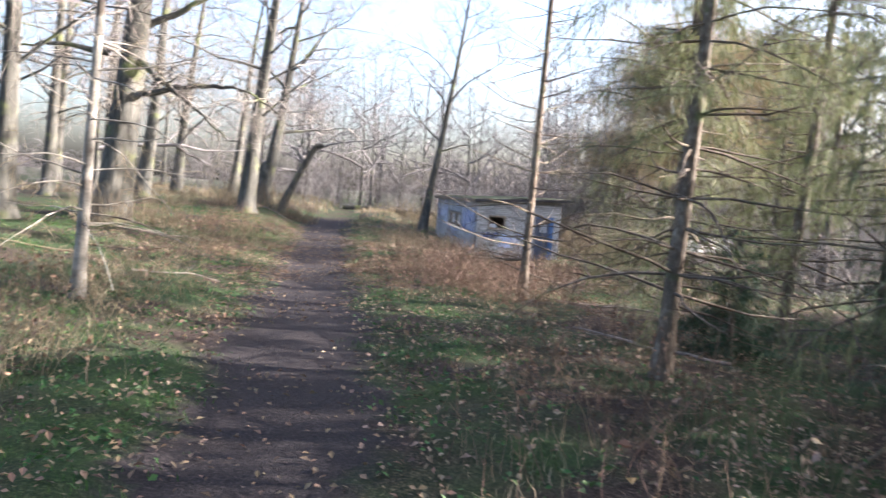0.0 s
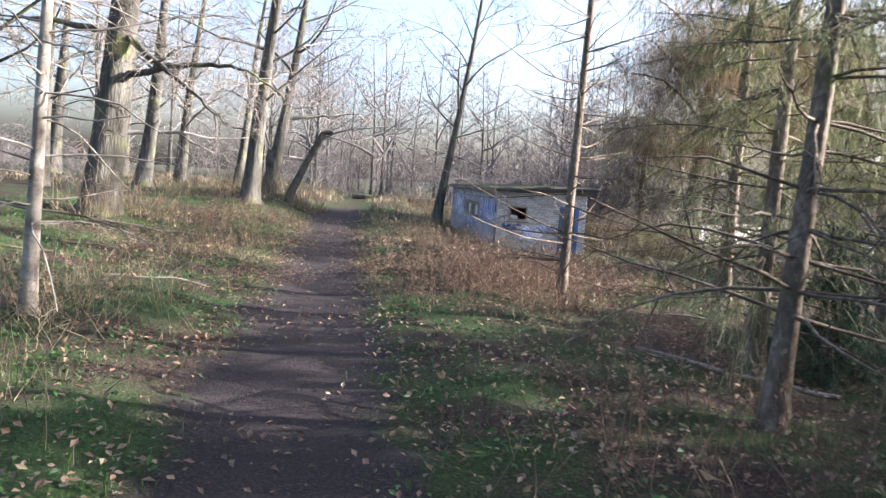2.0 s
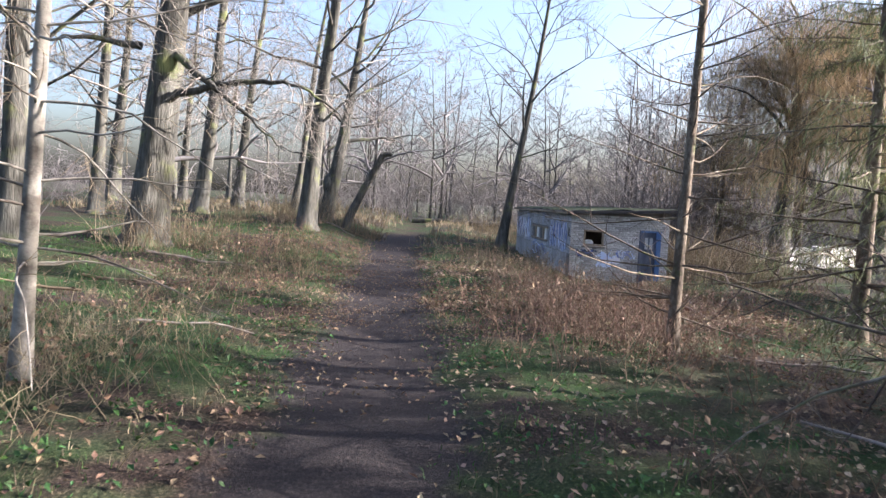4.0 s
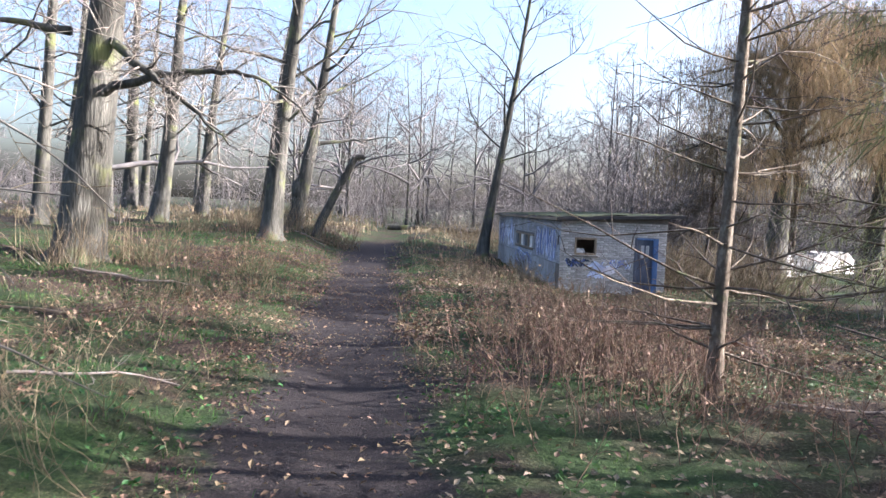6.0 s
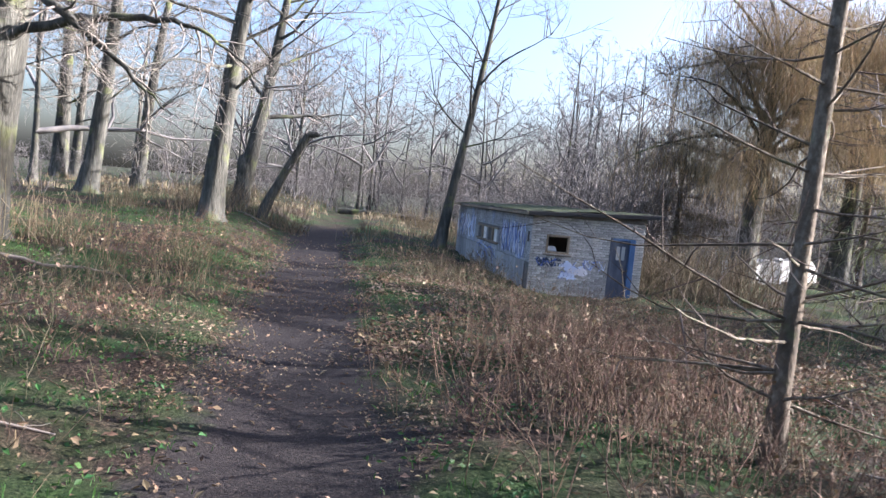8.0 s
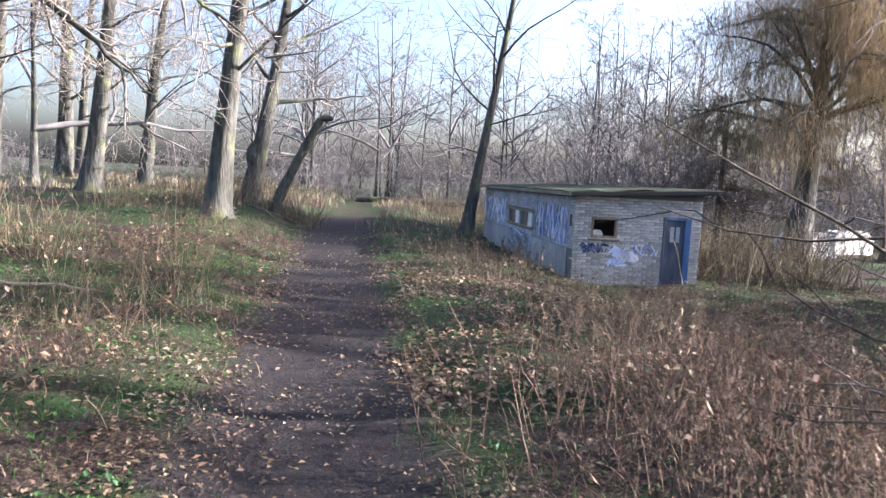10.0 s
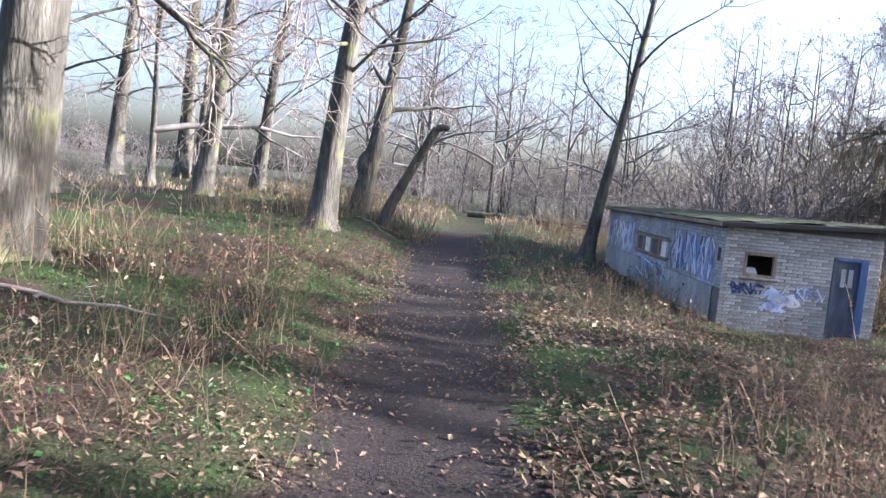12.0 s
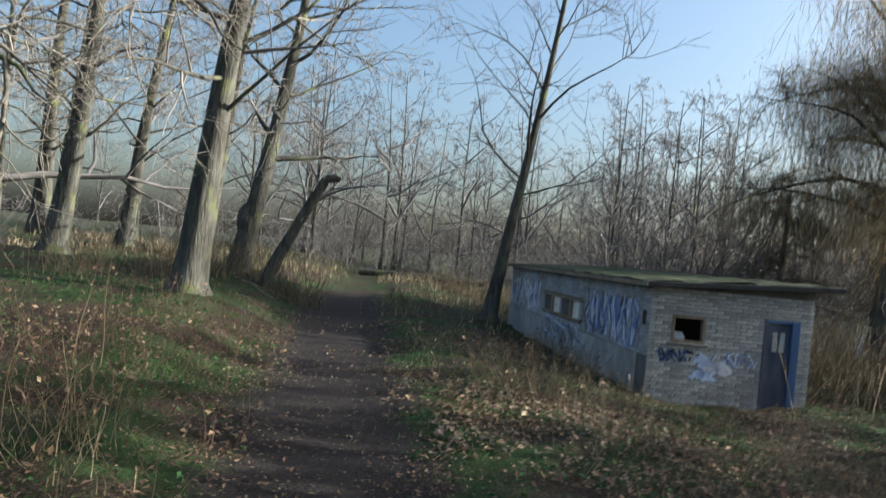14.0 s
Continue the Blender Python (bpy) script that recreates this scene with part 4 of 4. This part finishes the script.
def spots(n, x0, x1, y0, y1, s0=0.8, s1=1.2, clear=3.0):
    out = []
    while len(out) < n:
        x, y = far_rng.uniform(x0, x1), far_rng.uniform(y0, y1)
        if abs(x - float(path_x(y))) < clear or in_hut(x, y) or (0 < x < 40 and abs(y - 52 - 0.345 * (x + 8)) < 4.5) or (8.5 < x < 17 and 36 < y < 46):
            continue
        out.append((x, y, far_rng.uniform(0, 360), far_rng.uniform(s0, s1)))
    return out


far_kinds = [bare_tree(0, 0, 11 + i, 0.14 + 0.015 * i, (0.02 * (i - 2), 0.01), 200 + i, 0.14, 9, 5.6, "bare greyish tree of the far wood", BARK, TWIG_FAR, 3, 4, 0.017,
                       rise=(0.35, 1.1), thick=0.75, taper=0.45,
                       group="trees of the far wood", split=False, at=False, name="far_tree") for i in range(5)]
places = (spots(52, -18, 18, 60, 96, 0.75, 1.15, 0.5) + spots(50, -75, -14, 55, 110, 0.9, 1.5) + spots(44, 5, 60, 48, 95, 0.8, 1.3)
          + spots(10, 16, 34, 24, 46, 0.8, 1.1) + spots(6, -30, -14, 26, 44, 1.0, 1.4))
scatter(far_kinds, [p for p in places if not (2.5 < p[0] < 11 and p[1] < 57) and not (p[0] < -13 and p[2] > 110)])
bush_kinds = [brush_kind(300 + i, 2.0 + 0.5 * i, 15, TWIG_FAR, 0.7, 4, 0.008, "tangle of bare greyish brushwood stems") for i in range(4)]
places = (spots(40, -16, 14, 54, 80, 0.9, 1.8, 0.6) + spots(46, -45, -9, 42, 80, 0.7, 1.4, 2.2) + spots(32, 4.8, 34, 36, 70, 0.8, 1.5)
          + spots(52, -70, 60, 74, 104, 2.0, 3.2, 0.0) + spots(26, 6, 60, 56, 76, 1.6, 2.6, 0.0) + spots(18, 7, 34, 47, 55, 1.2, 2.0) + spots(16, -22, -12, 20, 44, 0.5, 0.8) + spots(14, 8, 20, 18, 36, 0.6, 1.0)
          + [(4.6 + 0.62 * i, 44.6 + 1.4 * (i % 3), 67 * i, 1.6 + 0.25 * (i % 4)) for i in range(11)])
scatter(bush_kinds, [(x, y, a, k * 0.55 if x < -12 and k > 1.6 else k) for x, y, a, k in places if not (x < -12 and a > 200)])
reed_kinds = [brush_kind(320 + i, 1.5 + 0.3 * i, 38, STRAW, 0.55, 1, 0.004, "clump of tall bleached dry stalks", "dry_reeds") for i in range(3)]
places = (spots(20, 4.7, 8.6, 30.5, 38, 0.8, 1.3) + spots(14, -12, -8.2, 31, 44, 0.5, 0.9) + spots(6, -9.8, -7.8, 19.5, 23.5, 0.5, 0.8) + spots(22, -4, 4, 44, 62, 0.5, 0.9, 1.6)
          + [(-7.6, 37.4, 0, 0.9), (-6.9, 36.8, 60, 0.8), (-6.3, 19.0, 0, 0.5), (-5.6, 20.5, 60, 0.45)])
scatter(reed_kinds, places)

# ---------------------------------------------------------------- grass, weeds, litter
def patchy(x, y, s, seed):
    return (np.sin(x * s + seed) * np.sin(y * s * 0.9 + 1.7 * seed) + 0.6 * np.sin(x * s * 2.3 - y * s * 1.1 + seed * 3) + 0.4 * np.sin(y * s * 3.1 + x * s * 1.7 + seed)) / 2


def strew(n, x0, x1, y0, y1, near=1.6):
    """Random places, denser close to the walk's side of the plan."""
    y = y0 + (y1 - y0) * RNG.random(n) ** near
    x = RNG.uniform(x0, x1, n)
    return x, y


def under_firs(d, y):
    """Little grows in the needle litter under the conifers; thinned also to darken the shaded verge."""
    return 1 - 0.75 * smooth(1.6, 2.8, d) * (1 - smooth(12.5, 15, y))


def grass_field(n, name, mat, label, keep, hmin, hmax, wmin, wmax, tilt, area=(-13, 9, 0.5, 40), near=1.5):
    x, y = strew(n, *area, near)
    d = x - path_x(y)
    k = keep(x, y, d) * np.clip(0.45 + 1.3 * patchy(x, y, 3.4, 9), 0.04, 1) > RNG.random(n)
    k &= ~in_hut(x, y, 0.05)
    x, y = x[k], y[k]
    m = len(x)
    b = np.stack([x, y, land(x, y) - 0.01], 1)
    h = RNG.uniform(hmin, hmax, m) * (1 + 0.8 * np.clip(patchy(x, y, 3.4, 9), 0, 1)) * (0.7 + 0.5 * np.clip(patchy(x, y, 1.3, 2), -0.6, 1))
    az = RNG.uniform(0, 6.28, m)
    t = RNG.uniform(0.1, tilt, m)
    tip = b + np.stack([np.cos(az) * h * t, np.sin(az) * h * t, h * np.sqrt(np.clip(1 - t * t, 0.02, 1))], 1)
    s = Strands()
    s.blades(b, tip, RNG.uniform(wmin, wmax, m) * (1 + y / 25), np.stack([-np.cos(az) * h * 0.12, -np.sin(az) * h * 0.12, h * 0.08], 1))
    tagged(s.made(name, mat), label, "grass", kind="stuff")


off_path = lambda d, y: smooth(0.3, 1.15, np.abs(d) / (1 + 0.01 * y)) * under_firs(d, y)
grass_field(240000, "grass", GRASS, "patchy short green winter grass along the path",
            lambda x, y, d: off_path(d, y) * np.clip(0.5 + 0.8 * patchy(x, y, 0.7, 1) + 0.3 * (d < 0) - 0.35 * (d > 2.4), 0.05, 1), 0.03, 0.1, 0.002, 0.004, 0.95)
grass_field(130000, "dry_grass", STRAW, "bleached dry grass tufts on the banks",
            lambda x, y, d: off_path(d, y) * np.clip(0.0 + 0.7 * patchy(x, y, 0.9, 4), 0.03, 1), 0.05, 0.22, 0.002, 0.0045, 0.98)
grass_field(45000, "far_grass", STRAW, "pale dry grass at the path's far end",
            lambda x, y, d: off_path(d, y) * np.clip(0.35 + 0.8 * patchy(x, y, 0.4, 4), 0, 1), 0.15, 0.5, 0.006, 0.011, 0.8, (-24, 12, 36, 64), 1.0)


def leaf_litter(n, area, keep, name, label, lo=0.015, hi=0.042, near=1.4):
    x, y = strew(n, *area, near)
    k = (keep(x, y, x - path_x(y)) > RNG.random(n)) & ~in_hut(x, y, 0.02)
    x, y = x[k], y[k]
    m = len(x)
    nrm = np.stack([RNG.normal(0, 0.35, m), RNG.normal(0, 0.35, m), np.ones(m)], 1)
    nrm /= np.linalg.norm(nrm, axis=1, keepdims=True)
    s = Strands()
    s.leaves(np.stack([x, y, land(x, y) + RNG.uniform(0.004, 0.03, m) + 0.1 * RNG.random(m) ** 4], 1), RNG.uniform(lo, hi, m), nrm)
    tagged(s.made(name, LEAF, smooth_faces=False), label, "leaf litter", kind="stuff")


leaf_litter(120000, (-9, 9, 0.5, 34), lambda x, y, d: (0.4 + 0.6 * under_firs(d, y)) * (0.5 + 0.5 * smooth(0.3, 1.0, np.abs(d))) * (1 - 0.55 * smooth(1.2, 2.2, -d)) * np.clip(0.2 + 0.4 * patchy(x, y, 1.1, 7) + 0.6 * smooth(1.2, 3.5, d) + 0.22 * np.exp(-(np.abs(np.abs(d) - 1.0) / 0.35) ** 2), 0, 1),
            "leaf_litter", "scattered curled brown fallen leaves on the ground")


leaf_litter(16000, (-2.8, 4.5, 16.5, 26), lambda x, y, d: smooth(0.5, 1.1, np.abs(d)) * np.clip(0.35 + 0.9 * patchy(x, y, 0.9, 6), 0, 1),
            "leaf_drift", "drift of large pale fallen leaves on the verge", 0.03, 0.06, 1.0)


leaf_litter(70000, (-7.5, 3.5, 14, 27), lambda x, y, d: np.clip(0.3 + 0.6 * patchy(x, y, 1.3, 3), 0.05, 1) * (0.25 + 0.75 * np.exp(-((np.abs(d) - 1.0) / 0.6) ** 2)),
            "small_leaves", "small pale brown fallen leaves strewn along the path's edges", 0.011, 0.028, 1.2)


def herb_layer(n, name, label, keep, area, near=1.5):
    """Low leafy plants in clumps."""
    x, y = strew(n, *area, near)
    d = x - path_x(y)
    k = (keep(x, y, d) * np.clip(0.2 + 1.5 * patchy(x, y, 4.3, 5), 0, 1) > RNG.random(n)) & ~in_hut(x, y, 0.05)
    x, y = x[k], y[k]
    m = len(x)
    clump = np.clip(patchy(x, y, 4.3, 5), 0, 1)
    nrm = np.stack([RNG.normal(0, 0.6, m), RNG.normal(0, 0.6, m), np.ones(m)], 1)
    nrm /= np.linalg.norm(nrm, axis=1, keepdims=True)
    s = Strands()
    s.leaves(np.stack([x, y, land(x, y) + 0.01 + RNG.random(m) * (0.04 + 0.13 * clump)], 1), RNG.uniform(0.015, 0.04, m), nrm)
    tagged(s.made(name, HERB, smooth_faces=False), label, "herbs", kind="stuff")


herb_layer(130000, "low_herbs", "low clumps of dark green herbs on the banks",
           lambda x, y, d: under_firs(d, y) * smooth(0.5, 1.2, np.abs(d)) * np.clip(0.55 + 0.7 * patchy(x, y, 0.8, 3) - 0.3 * (d > 3), 0.05, 1), (-11, 6, 0.8, 34))


def weed_patch(name, label, mat, n, cx, cy, sx, sy, hmin, hmax, seed, leafy=0.0, lean=0.3, r=0.004, side=3, category="weeds", leaf_mat=None):
    rng = np.random.default_rng(seed)
    s, lv = Strands(), []
    for i in range(n):
        x, y = cx + rng.normal(0, sx), cy + rng.normal(0, sy)
        if abs(x - float(path_x(y))) < 0.75 or in_hut(x, y, 0.1):
            continue
        h = rng.uniform(hmin, hmax)
        q = sweep(rng, np.array([x, y, float(land(x, y)) - 0.03]), np.array([rng.normal(0, lean), rng.normal(0, lean), 1]), h, 0.13, -0.03, 6)
        s.tube(q, np.linspace(r, r * 0.45, 6), 3)
        branch_out(rng, s, q, r * 0.7, 1, side, h * 0.3, 0.0, small=r * 0.4)
        if rng.random() < leafy * 1.4:
            lv += [q[j] + rng.normal(0, 0.03, 3) for j in (2, 3, 4, 5)]
    ob = s.made(name, mat)
    tagged(ob, label, category, kind="stuff")
    if lv:
        f = Strands()
        p = np.array(lv)
        nr = rng.normal(size=(len(p), 3))
        nr /= np.linalg.norm(nr, axis=1, keepdims=True)
        f.leaves(p, rng.uniform(0.02, 0.045, len(p)), nr)
        f.made("withered_leaves", leaf_mat or LEAF, ob, "withered brown leaves", False)


weed_patch("bramble_patch", "reddish brown tangle of dead bramble stems with withered leaves", BRAMBLE, 1000, 0.5, 15.6, 1.0, 1.6, 0.35, 0.95, 401, 0.16, 0.32, 0.0055)
weed_patch("bramble_patch", "reddish brown tangle of dead bramble stems with withered leaves", BRAMBLE, 500, 1.6, 19.0, 1.3, 1.5, 0.3, 0.8, 402, 0.16, 0.4)
weed_patch("dead_weeds", "dark dead weed stems with pale tips beside the path", BRAMBLE, 360, 1.6, 6.4, 0.9, 1.8, 0.3, 0.8, 403, 0.15, 0.35)
weed_patch("dead_weeds", "thin brown dead weed stems on the bank", STRAW, 130, -6.0, 17.6, 0.8, 1.8, 0.3, 0.7, 404, 0.1, 0.4)
weed_patch("dead_weeds", "thin brown dead weed stems on the bank", BRAMBLE, 520, -5.6, 17.2, 0.9, 2.2, 0.2, 0.5, 405, 0.12, 0.65)
weed_patch("dead_weeds", "thin brown dead weed stems on the bank", STRAW, 380, -5.0, 10.4, 0.7, 1.1, 0.25, 0.8, 406, 0.1, 0.5)
weed_patch("dead_weeds", "dry weed stems on the verge between path and building", STRAW, 420, -1.4, 27.0, 0.8, 2.2, 0.3, 0.8, 407, 0.1, 0.3)
weed_patch("dead_weeds", "dry weed stems along the foot of the building", STRAW, 260, 0.1, 33, 0.25, 3.0, 0.3, 0.9, 408, 0.1, 0.3)
weed_patch("dead_weeds", "dry pale weed stems in front of the building", STRAW, 300, 1.2, 21.5, 1.2, 1.6, 0.4, 1.0, 409, 0.1, 0.35)
weed_patch("dead_weeds", "brown weeds and young stems behind the bank", BRAMBLE, 500, -7.0, 24.5, 1.2, 2.2, 0.3, 0.8, 410, 0.2, 0.4)
weed_patch("dead_weeds", "thin pale weed stems at the path's near edge", STRAW, 200, -4.0, 6.3, 0.5, 0.8, 0.3, 0.7, 411, 0.1, 0.5)


def lone_stalk(x, y, h, lean, seed):
    rng = np.random.default_rng(seed)
    s = Strands()
    q = sweep(rng, np.array([0, 0, -0.03]), np.array([lean, 0.05, 1]), h, 0.05, -0.02, 9)
    s.tube(q, np.linspace(0.009, 0.003, 9), 5)
    branch_out(rng, s, q[4:], 0.004, 1, 4, 0.16, 0.02, small=0.002)
    ob = s.made("dry_stalk", STRAW)
    ob.location = (x, y, float(land(x, y)))
    tagged(ob, "tall single bleached dry weed stalk", "weed", "lone stalks")


for i, (x, y, h, ln) in enumerate([(-0.55, 20.3, 1.25, -0.35), (-7.1, 23.6, 1.5, 0.12), (-6.85, 23.8, 1.35, 0.05), (2.2, 6.6, 1.0, 0.05), (0.6, 20.6, 0.9, 0.1), (0.95, 20.2, 0.85, -0.1),
                                   (-6.6, 19.8, 1.1, 0.1), (-7.4, 21.6, 0.9, -0.1), (3.3, 5.4, 0.9, 0.1), (-1.4, 25.5, 1.0, -0.2)]):
    lone_stalk(x, y, h, ln, 500 + i)


def fallen_branch(x, y, length, turn, r, seed, mat, label):
    rng = np.random.default_rng(seed)
    e = thing("fallen_branch", pose(x, y, float(land(x, y)) + r, 0, 0, turn), label, "branch", "fallen wood")
    q = sweep(rng, np.array([0, 0, 0.0]), np.array([1, 0, 0.02]), length, 0.09, 0, 9)
    q[:, 2] = np.abs(q[:, 2]) * 0.3 + [float(land(x + math.cos(radians(turn)) * a[0], y + math.sin(radians(turn)) * a[0])) - float(land(x, y)) for a in q]
    s = Strands()
    s.tube(q, np.linspace(r, r * 0.4, 9), 6)
    s.made("stem", mat, e)
    s = Strands()
    branch_out(rng, s, q, r * 0.6, 2, 4, length * 0.22, 0.0, small=0.004)
    tagged(s.made("twig_spray", mat, e), kind="stuff")


for i, a in enumerate([(-7.9, 15.8, 2.2, 12, 0.028), (-7.2, 14.6, 1.7, 200, 0.022), (-8.8, 19.8, 2.4, 10, 0.035), (-5.4, 12.6, 1.5, 25, 0.018), (-8.6, 36.0, 2.0, 30, 0.03),
                       (3.6, 9.6, 2.2, 160, 0.03), (6.4, 11.0, 2.0, 20, 0.035), (-7.4, 35.2, 1.8, 150, 0.025), (3.9, 14.2, 2.0, 170, 0.025)]):
    fallen_branch(*a, 600 + i, STRAW if i in (0, 1, 4) else TWIG, "bleached fallen branch lying in the grass" if i in (0, 1, 4) else "brown fallen branch lying on leaf litter")


def log(x, y, length, turn, r):
    rng = np.random.default_rng(77)
    e = thing("log", pose(x, y, float(land(x, y)) + r * 0.8, 0, 0, turn), "barked felled log lying beside the path's end", "log")
    pts = np.stack([np.linspace(0, length, 10), 0.03 * np.sin(np.arange(10)), 0 * np.arange(10)], 1)
    trunk_mesh(rng, pts, np.full(10, r), BARK, e, "stem", 12, 0.05)
    for a, d in ((0.004, -1), (length - 0.004, 1)):
        bm = bmesh.new()
        bmesh.ops.create_circle(bm, cap_ends=True, segments=12, radius=r * 0.97, matrix=Matrix.Translation((a - 0.01 * d, 0, 0)) @ Matrix.Rotation(radians(90), 4, "Y"))
        part("cut_end", bm, OLD_WOOD, e, "pale sawn end")


log(-8.0, 57.5, 7.0, -4, 0.2)
build_hut()
